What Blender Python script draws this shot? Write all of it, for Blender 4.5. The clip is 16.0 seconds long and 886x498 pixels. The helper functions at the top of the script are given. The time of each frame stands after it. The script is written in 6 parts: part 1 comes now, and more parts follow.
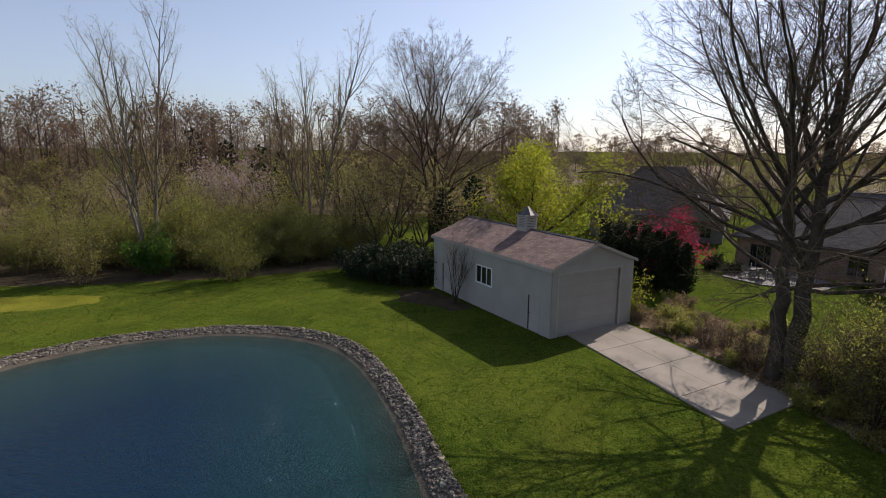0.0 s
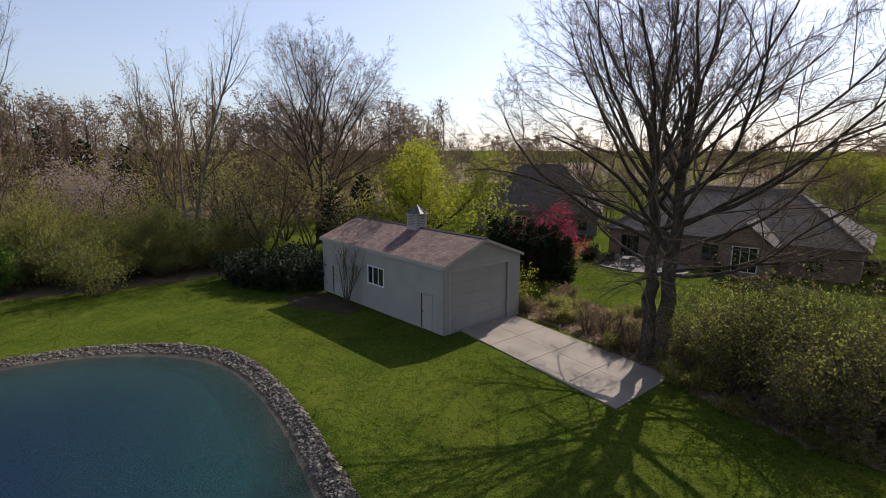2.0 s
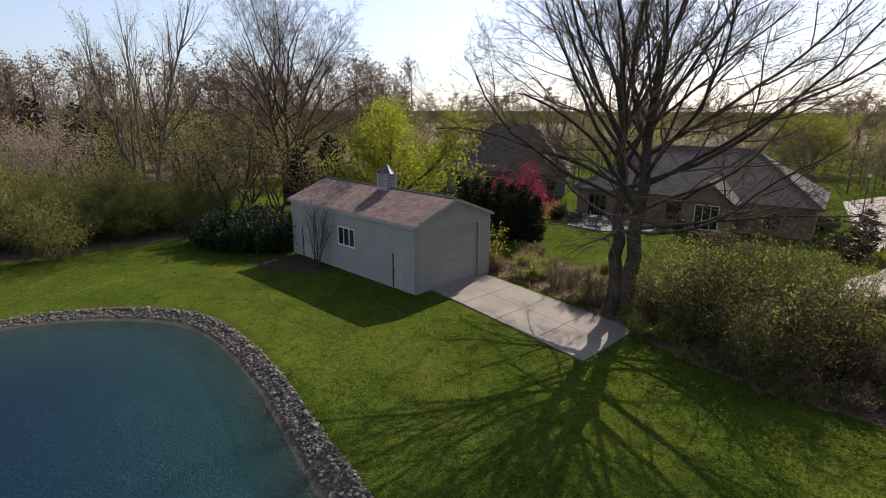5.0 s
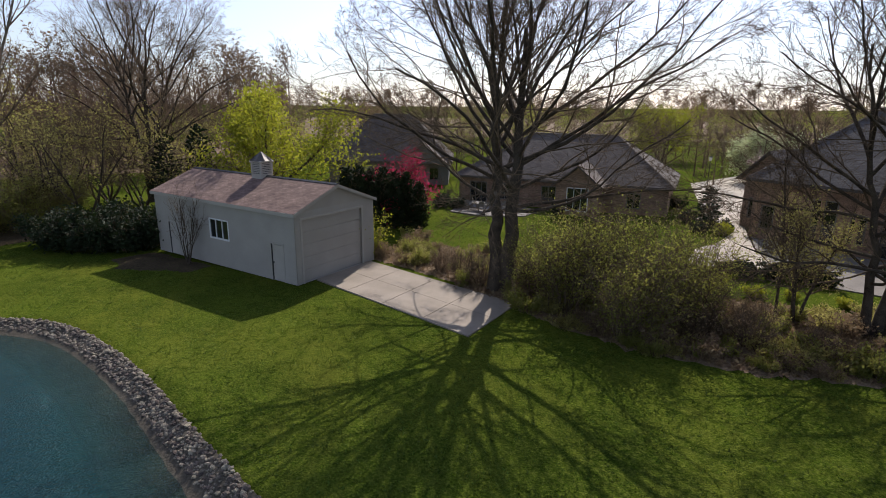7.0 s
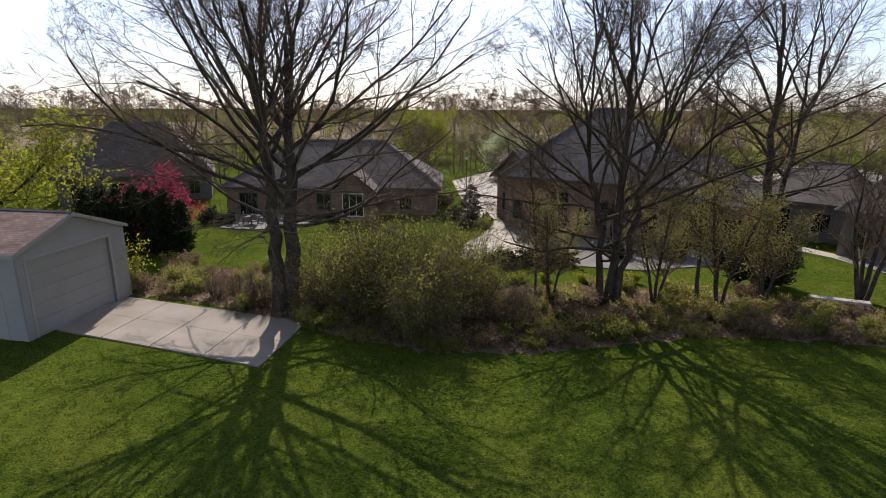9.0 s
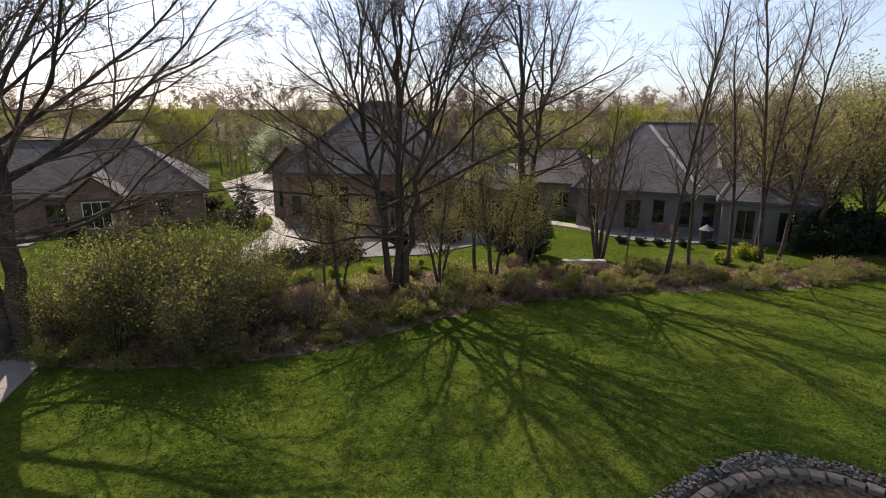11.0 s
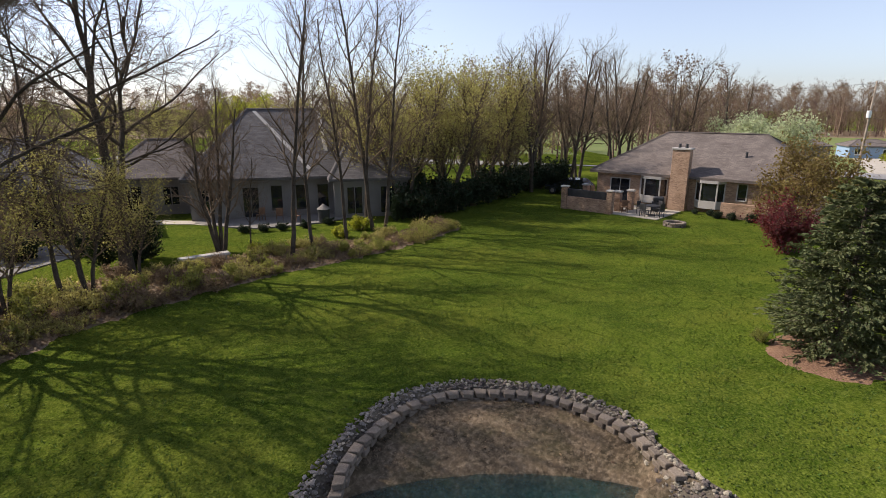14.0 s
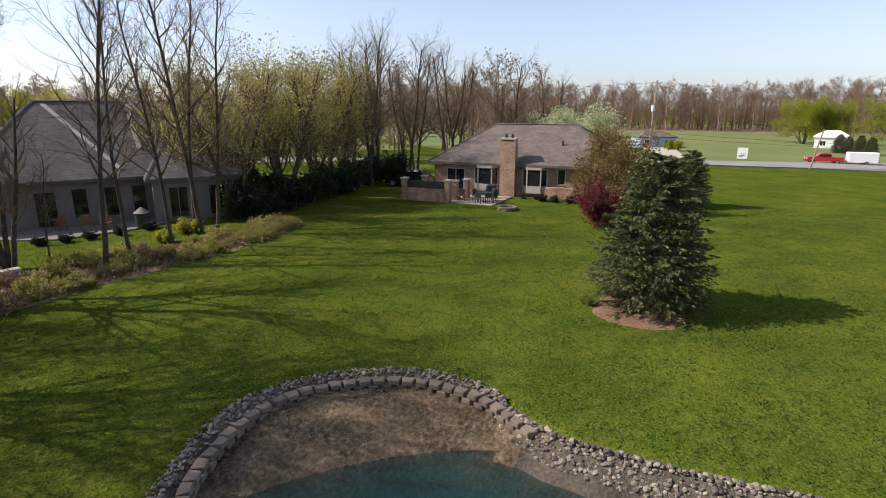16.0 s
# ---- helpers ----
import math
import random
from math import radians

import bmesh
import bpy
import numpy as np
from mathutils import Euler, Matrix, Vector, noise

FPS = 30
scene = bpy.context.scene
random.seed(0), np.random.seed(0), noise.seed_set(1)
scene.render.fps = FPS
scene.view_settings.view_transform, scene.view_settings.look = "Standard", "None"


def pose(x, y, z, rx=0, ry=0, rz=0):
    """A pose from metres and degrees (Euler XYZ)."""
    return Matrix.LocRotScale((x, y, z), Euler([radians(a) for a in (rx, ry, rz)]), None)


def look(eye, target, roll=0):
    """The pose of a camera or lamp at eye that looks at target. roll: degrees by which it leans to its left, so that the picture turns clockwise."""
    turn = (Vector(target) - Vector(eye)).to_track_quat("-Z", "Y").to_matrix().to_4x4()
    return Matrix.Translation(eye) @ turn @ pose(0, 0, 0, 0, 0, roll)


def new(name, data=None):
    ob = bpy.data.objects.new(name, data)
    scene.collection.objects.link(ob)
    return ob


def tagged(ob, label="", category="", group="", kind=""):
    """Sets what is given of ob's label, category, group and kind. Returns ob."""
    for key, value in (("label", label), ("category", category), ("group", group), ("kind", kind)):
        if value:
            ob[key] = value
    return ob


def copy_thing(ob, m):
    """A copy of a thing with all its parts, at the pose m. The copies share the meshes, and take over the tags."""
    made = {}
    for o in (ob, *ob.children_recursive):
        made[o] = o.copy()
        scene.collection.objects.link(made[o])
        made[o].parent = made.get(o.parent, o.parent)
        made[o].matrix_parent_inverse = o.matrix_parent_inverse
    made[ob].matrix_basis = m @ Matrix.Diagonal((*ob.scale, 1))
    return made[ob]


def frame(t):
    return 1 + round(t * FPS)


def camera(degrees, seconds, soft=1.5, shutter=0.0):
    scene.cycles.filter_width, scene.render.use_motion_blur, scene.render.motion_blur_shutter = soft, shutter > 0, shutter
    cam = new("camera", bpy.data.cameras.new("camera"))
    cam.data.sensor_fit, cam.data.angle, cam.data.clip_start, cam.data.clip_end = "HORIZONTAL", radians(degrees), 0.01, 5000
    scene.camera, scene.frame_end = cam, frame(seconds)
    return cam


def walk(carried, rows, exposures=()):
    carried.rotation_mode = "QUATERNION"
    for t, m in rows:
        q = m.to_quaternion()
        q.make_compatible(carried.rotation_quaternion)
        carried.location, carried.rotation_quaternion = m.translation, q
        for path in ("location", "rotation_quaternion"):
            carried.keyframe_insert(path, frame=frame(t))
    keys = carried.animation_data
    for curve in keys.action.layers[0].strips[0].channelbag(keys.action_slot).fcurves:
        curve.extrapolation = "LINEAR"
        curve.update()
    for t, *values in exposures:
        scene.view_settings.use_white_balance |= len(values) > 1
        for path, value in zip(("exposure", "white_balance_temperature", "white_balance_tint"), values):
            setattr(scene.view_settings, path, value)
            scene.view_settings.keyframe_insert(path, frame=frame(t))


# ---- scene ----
cam = camera(78.44, 16.0, soft=0.9)
ROWS = [
    (0.0, 0.000, -0.000, 10.172, 14.84, -10.43, 0.38),
    (0.5, 0.000, 0.068, 10.111, 13.80, -10.53, 0.32),
    (1.0, -0.006, 0.168, 10.106, 10.43, -10.54, 0.28),
    (1.5, -0.000, 0.277, 10.124, 5.90, -10.51, 0.17),
    (2.0, -0.046, 0.373, 10.147, 3.19, -10.47, 0.18),
    (2.5, -0.057, 0.340, 10.149, 2.46, -10.83, 0.26),
    (3.0, -0.044, 0.293, 10.058, 2.36, -11.71, 0.30),
    (5.5, -0.174, 0.238, 10.050, -2.58, -14.67, 0.41),
    (6.0, -0.069, 0.333, 9.914, -5.89, -14.67, 0.42),
    (6.5, 0.031, 0.307, 9.741, -8.28, -14.80, 0.53),
    (7.0, 0.202, 0.305, 9.420, -12.11, -14.85, 0.62),
    (7.5, 0.152, 0.270, 9.354, -15.50, -14.99, 0.67),
    (8.0, 0.087, 0.296, 9.560, -20.43, -14.85, 0.68),
    (8.5, 0.075, 0.549, 9.755, -28.94, -14.73, 0.53),
    (9.0, 0.147, 0.812, 9.851, -35.91, -14.52, 0.29),
    (9.5, 0.171, 1.066, 9.719, -41.89, -14.66, 0.28),
    (10.0, 0.250, 1.108, 9.623, -47.10, -14.66, 0.07),
    (10.2, 0.214, 1.129, 9.593, -49.87, -14.65, 0.10),
    (12.3, 1.292, 1.415, 8.916, -73.63, -14.56, 0.22),
    (12.5, 1.391, 1.405, 8.894, -76.50, -14.68, 0.27),
    (13.0, 1.525, 1.345, 8.756, -82.38, -14.66, 0.30),
    (13.5, 1.597, 1.086, 8.597, -89.96, -14.51, 0.14),
    (14.0, 1.669, 0.962, 8.358, -97.58, -14.49, 0.14),
    (14.5, 1.630, 0.941, 8.247, -100.36, -14.57, 0.10),
    (15.0, 1.683, 0.897, 8.120, -104.83, -14.53, 0.04),
    (15.5, 1.747, 0.901, 8.001, -109.22, -14.54, 0.03),
    (16.0, 1.842, 0.936, 7.883, -114.37, -14.58, 0.04),
]
walk(cam, [(t, pose(x, y, z, 90 + pitch, 0, yaw) @ pose(0, 0, 0, 0, 0, roll)) for t, x, y, z, yaw, pitch, roll in ROWS],
     exposures=[(0.0, -0.2, 6500, 16), (5.5, 0.0, 6450, 16), (10.0, 0.12, 6400, 16), (12.5, 0.34, 6600, 17), (16.0, 0.34, 6600, 17)])

# ---- daylight ----
SUN_AZ, SUN_EL = radians(27), radians(38)
world = bpy.data.worlds.new("sky")
scene.world = world
world.use_nodes = True
wn = world.node_tree.nodes
sky = wn.new("ShaderNodeTexSky")
sky.sky_type, sky.sun_disc = "NISHITA", False
sky.sun_elevation, sky.sun_rotation = SUN_EL, SUN_AZ
sky.dust_density, sky.ozone_density, sky.air_density = 0.9, 4.5, 1.0
wn["Background"].inputs[1].default_value = 0.145
soften = wn.new("ShaderNodeHueSaturation")
soften.inputs["Saturation"].default_value = 0.66
world.node_tree.links.new(sky.outputs[0], soften.inputs["Color"])
cool = wn.new("ShaderNodeMix")
cool.data_type, cool.blend_type = "RGBA", "MULTIPLY"
cool.inputs["Factor"].default_value, cool.inputs["B"].default_value = 1.0, (0.98, 1.0, 1.04, 1)
world.node_tree.links.new(soften.outputs[0], cool.inputs["A"])
world.node_tree.links.new(cool.outputs["Result"], wn["Background"].inputs[0])
sun = new("sun", bpy.data.lights.new("sun", "SUN"))
sun.data.energy, sun.data.angle, sun.data.color = 5.0, radians(0.5), (1.0, 0.94, 0.84)
sun_way = Vector((math.sin(SUN_AZ) * math.cos(SUN_EL), math.cos(SUN_AZ) * math.cos(SUN_EL), math.sin(SUN_EL)))
sun.matrix_world = look(sun_way * 60, (0, 0, 0))


# ---- materials ----
def material(name, low, high, rough=0.8, scale=6.0, fine=60.0, bump=0.15, dist=0.02, metal=0.0, spec=0.4, vary=0.0, mid=0.5):
    """A surface whose colour wanders between two tones at two scales, with fine relief in metres."""
    m = bpy.data.materials.new(name)
    m.use_nodes = True
    n, l = m.node_tree.nodes, m.node_tree.links
    b = n["Principled BSDF"]
    b.inputs["Roughness"].default_value, b.inputs["Metallic"].default_value = rough, metal
    b.inputs["Specular IOR Level"].default_value = spec
    co = n.new("ShaderNodeTexCoord")
    big, small = n.new("ShaderNodeTexNoise"), n.new("ShaderNodeTexNoise")
    big.inputs["Scale"].default_value, small.inputs["Scale"].default_value = scale, fine
    big.inputs["Detail"].default_value, small.inputs["Detail"].default_value = 5, 4
    for t in (big, small):
        l.new(co.outputs["Object"], t.inputs["Vector"])
    mix = n.new("ShaderNodeMath")
    mix.operation = "ADD"
    l.new(big.outputs["Fac"], mix.inputs[0])
    l.new(small.outputs["Fac"], mix.inputs[1])
    ramp = n.new("ShaderNodeMapRange")
    ramp.inputs["From Min"].default_value, ramp.inputs["From Max"].default_value = 0.70 + (mid - 0.5), 1.30 + (mid - 0.5)
    l.new(mix.outputs[0], ramp.inputs["Value"])
    col = n.new("ShaderNodeMix")
    col.data_type = "RGBA"
    col.inputs["A"].default_value, col.inputs["B"].default_value = (*low, 1), (*high, 1)
    l.new(ramp.outputs[0], col.inputs["Factor"])
    out = col.outputs["Result"]
    if vary:
        info, hsv, shift = n.new("ShaderNodeObjectInfo"), n.new("ShaderNodeHueSaturation"), n.new("ShaderNodeMapRange")
        shift.inputs["To Min"].default_value, shift.inputs["To Max"].default_value = 1 - vary, 1 + vary
        l.new(info.outputs["Random"], shift.inputs["Value"])
        l.new(shift.outputs[0], hsv.inputs["Value"])
        l.new(out, hsv.inputs["Color"])
        out = hsv.outputs["Color"]
    l.new(out, b.inputs["Base Color"])
    if bump:
        bp = n.new("ShaderNodeBump")
        bp.inputs["Strength"].default_value, bp.inputs["Distance"].default_value = bump, dist
        l.new(small.outputs["Fac"], bp.inputs["Height"])
        l.new(bp.outputs[0], b.inputs["Normal"])
    return m


def island_tint(m, amount=0.35, hue=0.03):
    """Lets every loose piece of a mesh take its own tone."""
    n, l = m.node_tree.nodes, m.node_tree.links
    b = n["Principled BSDF"]
    src = b.inputs["Base Color"].links[0].from_socket
    geo, hsv = n.new("ShaderNodeNewGeometry"), n.new("ShaderNodeHueSaturation")
    v, h = n.new("ShaderNodeMapRange"), n.new("ShaderNodeMapRange")
    v.inputs["To Min"].default_value, v.inputs["To Max"].default_value = 1 - amount, 1 + amount
    h.inputs["To Min"].default_value, h.inputs["To Max"].default_value = 0.5 - hue, 0.5 + hue
    l.new(geo.outputs["Random Per Island"], v.inputs["Value"])
    l.new(geo.outputs["Random Per Island"], h.inputs["Value"])
    l.new(v.outputs[0], hsv.inputs["Value"])
    l.new(h.outputs[0], hsv.inputs["Hue"])
    l.new(src, hsv.inputs["Color"])
    l.new(hsv.outputs[0], b.inputs["Base Color"])
    return m


def translucent(m, tone, share=0.4):
    """Leaves let part of the sun through."""
    n, l = m.node_tree.nodes, m.node_tree.links
    b, out = n["Principled BSDF"], n["Material Output"]
    t, mix = n.new("ShaderNodeBsdfTranslucent"), n.new("ShaderNodeMixShader")
    t.inputs["Color"].default_value = (*tone, 1)
    mix.inputs[0].default_value = share
    l.new(b.outputs[0], mix.inputs[1])
    l.new(t.outputs[0], mix.inputs[2])
    l.new(mix.outputs[0], out.inputs["Surface"])
    return m


def coursed(m, width, height, mortar, gap=0.012, axis_mix=True, strength=0.5, tone=0.25):
    """Adds brick or shingle courses along an object's own axes: joints sunk, each unit of its own tone."""
    n, l = m.node_tree.nodes, m.node_tree.links
    b = n["Principled BSDF"]
    src = b.inputs["Base Color"].links[0].from_socket
    uv, br = n.new("ShaderNodeUVMap"), n.new("ShaderNodeTexBrick")
    br.inputs["Scale"].default_value = 1.0
    br.inputs["Brick Width"].default_value, br.inputs["Row Height"].default_value = width, height
    br.inputs["Mortar Size"].default_value = gap
    br.inputs["Color1"].default_value, br.inputs["Color2"].default_value = (1 - tone,) * 3 + (1,), (1 + tone,) * 3 + (1,)
    br.inputs["Mortar"].default_value = (mortar,) * 3 + (1,)
    l.new(uv.outputs[0], br.inputs["Vector"])
    mul = n.new("ShaderNodeMix")
    mul.data_type, mul.blend_type = "RGBA", "MULTIPLY"
    mul.inputs["Factor"].default_value = 1
    l.new(src, mul.inputs["A"])
    l.new(br.outputs["Color"], mul.inputs["B"])
    l.new(mul.outputs["Result"], b.inputs["Base Color"])
    bp = n.new("ShaderNodeBump")
    bp.inputs["Strength"].default_value, bp.inputs["Distance"].default_value, bp.invert = strength, 0.01, True
    l.new(br.outputs["Fac"], bp.inputs["Height"])
    l.new(bp.outputs[0], b.inputs["Normal"])
    return m


LAWN = material("lawn", (0.025, 0.047, 0.006), (0.098, 0.135, 0.014), 1.0, 0.30, 15.0, 0.9, 0.06, spec=0.0)


def worn(m, dry, scale, stretch, amount):
    """Strews long drier streaks and patches over a surface."""
    n, l = m.node_tree.nodes, m.node_tree.links
    b = n["Principled BSDF"]
    src = b.inputs["Base Color"].links[0].from_socket
    co, mp, t, r, mix = n.new("ShaderNodeTexCoord"), n.new("ShaderNodeMapping"), n.new("ShaderNodeTexNoise"), n.new("ShaderNodeMapRange"), n.new("ShaderNodeMix")
    mp.inputs["Scale"].default_value, mp.inputs["Rotation"].default_value = stretch, (0, 0, 0.9)
    t.inputs["Scale"].default_value, t.inputs["Detail"].default_value, t.inputs["Roughness"].default_value = scale, 6, 0.65
    r.inputs["From Min"].default_value, r.inputs["From Max"].default_value, r.inputs["To Max"].default_value = 0.46, 0.68, amount
    mix.data_type = "RGBA"
    mix.inputs["B"].default_value = (*dry, 1)
    l.new(co.outputs["Object"], mp.inputs[0])
    l.new(mp.outputs[0], t.inputs["Vector"])
    l.new(t.outputs["Fac"], r.inputs["Value"])
    l.new(r.outputs[0], mix.inputs["Factor"])
    l.new(src, mix.inputs["A"])
    l.new(mix.outputs["Result"], b.inputs["Base Color"])
    return m


worn(LAWN, (0.135, 0.152, 0.024), 2.6, (1.0, 0.4, 1.0), 0.5)
worn(LAWN, (0.180, 0.178, 0.026), 0.25, (1.0, 0.6, 1.0), 0.5)
worn(LAWN, (0.018, 0.044, 0.004), 5.0, (0.6, 1.0, 1.0), 0.6)
worn(LAWN, (0.175, 0.200, 0.038), 11.0, (1.0, 1.0, 1.0), 0.6)
worn(LAWN, (0.012, 0.030, 0.003), 16.0, (1.0, 1.0, 1.0), 0.6)
FIELD = material("field_grass", (0.12, 0.155, 0.045), (0.18, 0.205, 0.075), 0.95, 0.05, 4.0, 0.6, 0.05, spec=0.1)
LITTER = material("leaf_litter", (0.105, 0.074, 0.045), (0.31, 0.224, 0.146), 0.95, 0.6, 11.0, 1.0, 0.06, spec=0.1)
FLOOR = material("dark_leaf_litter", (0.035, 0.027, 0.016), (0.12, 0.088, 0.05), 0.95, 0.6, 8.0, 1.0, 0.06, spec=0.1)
BEACH = material("dry_pond_bed", (0.038, 0.029, 0.018), (0.15, 0.108, 0.066), 0.95, 0.8, 7.0, 1.0, 0.06, spec=0.1)
worn(BEACH, (0.27, 0.205, 0.135), 8.0, (1.0, 1.0, 1.0), 0.65)
worn(BEACH, (0.030, 0.034, 0.012), 1.1, (1.0, 0.7, 1.0), 0.5)
BASIN = material("pond_bottom", (0.045, 0.038, 0.026), (0.14, 0.115, 0.08), 0.9, 0.8, 12.0, 0.8, 0.05)
CONCRETE = material("drive_concrete", (0.20, 0.165, 0.125), (0.36, 0.305, 0.245), 0.85, 0.5, 25.0, 0.3, 0.01)
PAVER = material("pale_paving", (0.34, 0.295, 0.23), (0.50, 0.44, 0.35), 0.85, 0.4, 12.0, 0.3, 0.01)
ASPHALT = material("road_asphalt", (0.20, 0.19, 0.175), (0.30, 0.285, 0.265), 0.9, 0.2, 20.0, 0.2, 0.01)
STONE = material("bank_stone", (0.10, 0.085, 0.07), (0.30, 0.26, 0.215), 0.85, 3.0, 30.0, 0.5, 0.02, vary=0.5)
STONES = island_tint(material("bank_stones", (0.085, 0.07, 0.054), (0.27, 0.222, 0.172), 0.85, 3.0, 30.0, 0.5, 0.02), 0.65)
BLOCK = material("wall_block", (0.12, 0.094, 0.068), (0.25, 0.20, 0.15), 0.9, 2.0, 25.0, 0.6, 0.02, vary=0.2)
BARK = material("bark", (0.035, 0.027, 0.02), (0.12, 0.095, 0.07), 0.95, 2.5, 22.0, 0.9, 0.03, spec=0.15)
PALE_BARK = material("pale_bark", (0.13, 0.11, 0.085), (0.33, 0.285, 0.22), 0.9, 2.5, 22.0, 0.7, 0.02, spec=0.15)
TWIG = material("twigs", (0.080, 0.057, 0.038), (0.215, 0.155, 0.102), 0.95, 1.5, 10.0, 0.0, spec=0.1, vary=0.2)
FAR_TWIG = island_tint(material("far_wood", (0.13, 0.088, 0.064), (0.25, 0.172, 0.125), 0.95, 0.05, 1.0, 0.0, spec=0.05), 0.3)
SIDING = material("siding_paint", (0.33, 0.305, 0.265), (0.41, 0.38, 0.335), 0.6, 0.7, 40.0, 0.05, 0.004)
TRIM_PAINT = material("trim_paint", (0.38, 0.35, 0.305), (0.47, 0.435, 0.385), 0.5, 1.0, 40.0, 0.05, 0.004)
WHITE = material("white_paint", (0.66, 0.66, 0.64), (0.80, 0.80, 0.78), 0.5, 1.0, 40.0, 0.05, 0.004)
SHINGLE = coursed(material("brown_shingles", (0.12, 0.075, 0.062), (0.27, 0.18, 0.15), 0.95, 1.5, 40.0, 0.3, 0.01), 0.33, 0.145, 0.62, 0.012, tone=0.22)
GREY_SHINGLE = coursed(material("grey_shingles", (0.10, 0.081, 0.070), (0.18, 0.148, 0.126), 0.95, 1.0, 40.0, 0.3, 0.01), 0.33, 0.145, 0.65, 0.012, tone=0.18)
DARK_SHINGLE = coursed(material("slate_shingles", (0.078, 0.070, 0.066), (0.155, 0.140, 0.132), 0.9, 1.0, 40.0, 0.3, 0.01), 0.33, 0.145, 0.65, 0.012, tone=0.18)
BRICK = coursed(material("tan_brick", (0.20, 0.12, 0.075), (0.44, 0.29, 0.19), 0.9, 1.2, 30.0, 0.3, 0.01), 0.21, 0.075, 1.15, 0.01, tone=0.3)
RED_BRICK = coursed(material("brown_brick", (0.17, 0.105, 0.073), (0.35, 0.235, 0.168), 0.9, 1.2, 30.0, 0.3, 0.01), 0.21, 0.075, 1.2, 0.01, tone=0.3)
STUCCO = material("grey_stucco", (0.145, 0.132, 0.115), (0.225, 0.205, 0.18), 0.9, 0.8, 40.0, 0.2, 0.01)
PANE = material("window_glass", (0.012, 0.014, 0.016), (0.02, 0.022, 0.025), 0.06, 1.0, 3.0, 0.0, spec=0.7)
DARK = material("dark_metal", (0.02, 0.02, 0.022), (0.045, 0.045, 0.045), 0.5, 3.0, 40.0, 0.1, 0.004)
COPPER = material("cupola_metal", (0.09, 0.08, 0.075), (0.20, 0.18, 0.165), 0.35, 2.0, 30.0, 0.1, 0.004, metal=0.8)
SEAL_BLUE = material("blue_siding", (0.20, 0.29, 0.40), (0.27, 0.37, 0.48), 0.6, 1.0, 30.0, 0.1, 0.004)
RED_PAINT = material("red_car_paint", (0.36, 0.012, 0.018), (0.45, 0.02, 0.025), 0.25, 1.0, 10.0, 0.0, spec=0.6)
TYRE = material("tyre_rubber", (0.015, 0.015, 0.015), (0.03, 0.03, 0.03), 0.9, 4.0, 30.0, 0.1, 0.004)
POLE_WOOD = material("weathered_pole", (0.16, 0.125, 0.09), (0.32, 0.26, 0.20), 0.9, 2.0, 25.0, 0.4, 0.01)
MULCH = material("mulch", (0.10, 0.05, 0.028), (0.27, 0.155, 0.09), 0.95, 1.0, 16.0, 1.0, 0.05)


def leaf_mat(name, low, high, tone, share=0.4, tint=0.35):
    return translucent(island_tint(material(name, low, high, 0.7, 0.6, 5.0, 0.0, spec=0.25), tint), tone, share)


LEAF_LIME = leaf_mat("lime_leaves", (0.13, 0.15, 0.014), (0.29, 0.30, 0.035), (0.40, 0.41, 0.035), 0.5)
LEAF_OLIVE = leaf_mat("olive_leaves", (0.092, 0.105, 0.026), (0.20, 0.205, 0.058), (0.40, 0.40, 0.085), 0.5, 0.25)
LEAF_GREEN = leaf_mat("fresh_leaves", (0.04, 0.085, 0.012), (0.10, 0.17, 0.025), (0.16, 0.30, 0.03))
LEAF_YELLOW = leaf_mat("bud_leaves", (0.15, 0.135, 0.045), (0.30, 0.262, 0.09), (0.48, 0.43, 0.13), 0.5, 0.25)
LEAF_RED = leaf_mat("red_leaves", (0.13, 0.015, 0.03), (0.33, 0.04, 0.075), (0.45, 0.04, 0.10))
LEAF_MAROON = leaf_mat("maroon_leaves", (0.06, 0.013, 0.015), (0.16, 0.035, 0.035), (0.25, 0.04, 0.04))
LEAF_BROWN = leaf_mat("dead_leaves", (0.12, 0.08, 0.046), (0.29, 0.205, 0.125), (0.30, 0.21, 0.12), 0.35)
LEAF_PINK = leaf_mat("blossom", (0.30, 0.21, 0.20), (0.50, 0.37, 0.35), (0.5, 0.38, 0.36), 0.4)
LEAF_WHITE = leaf_mat("pale_blossom", (0.27, 0.29, 0.15), (0.50, 0.52, 0.30), (0.5, 0.55, 0.3), 0.4)
LEAF_BUD = leaf_mat("brown_buds", (0.14, 0.098, 0.06), (0.27, 0.195, 0.125), (0.30, 0.21, 0.13), 0.4, 0.3)
NEEDLE = leaf_mat("spruce_needles", (0.052, 0.064, 0.024), (0.155, 0.168, 0.068), (0.12, 0.14, 0.04), 0.2, 0.2)
CEDAR = leaf_mat("cedar_leaves", (0.010, 0.018, 0.008), (0.03, 0.045, 0.018), (0.03, 0.05, 0.01), 0.15)


# ---- building blocks ----
def land(x, y):
    """Height of the ground: a gentle fall across the plot."""
    return 0.006 * max(-40, min(60, x)) - 0.008 * (max(-60, min(70, y)) - 20) - 0.045 * max(0, min(64, -36 - y))


def part(name, bm, mat, parent=None, label=""):
    me = bpy.data.meshes.new(name)
    bm.to_mesh(me)
    bm.free()
    me.materials.append(mat)
    ob = new(name, me)
    ob.parent = parent
    return tagged(ob, label)


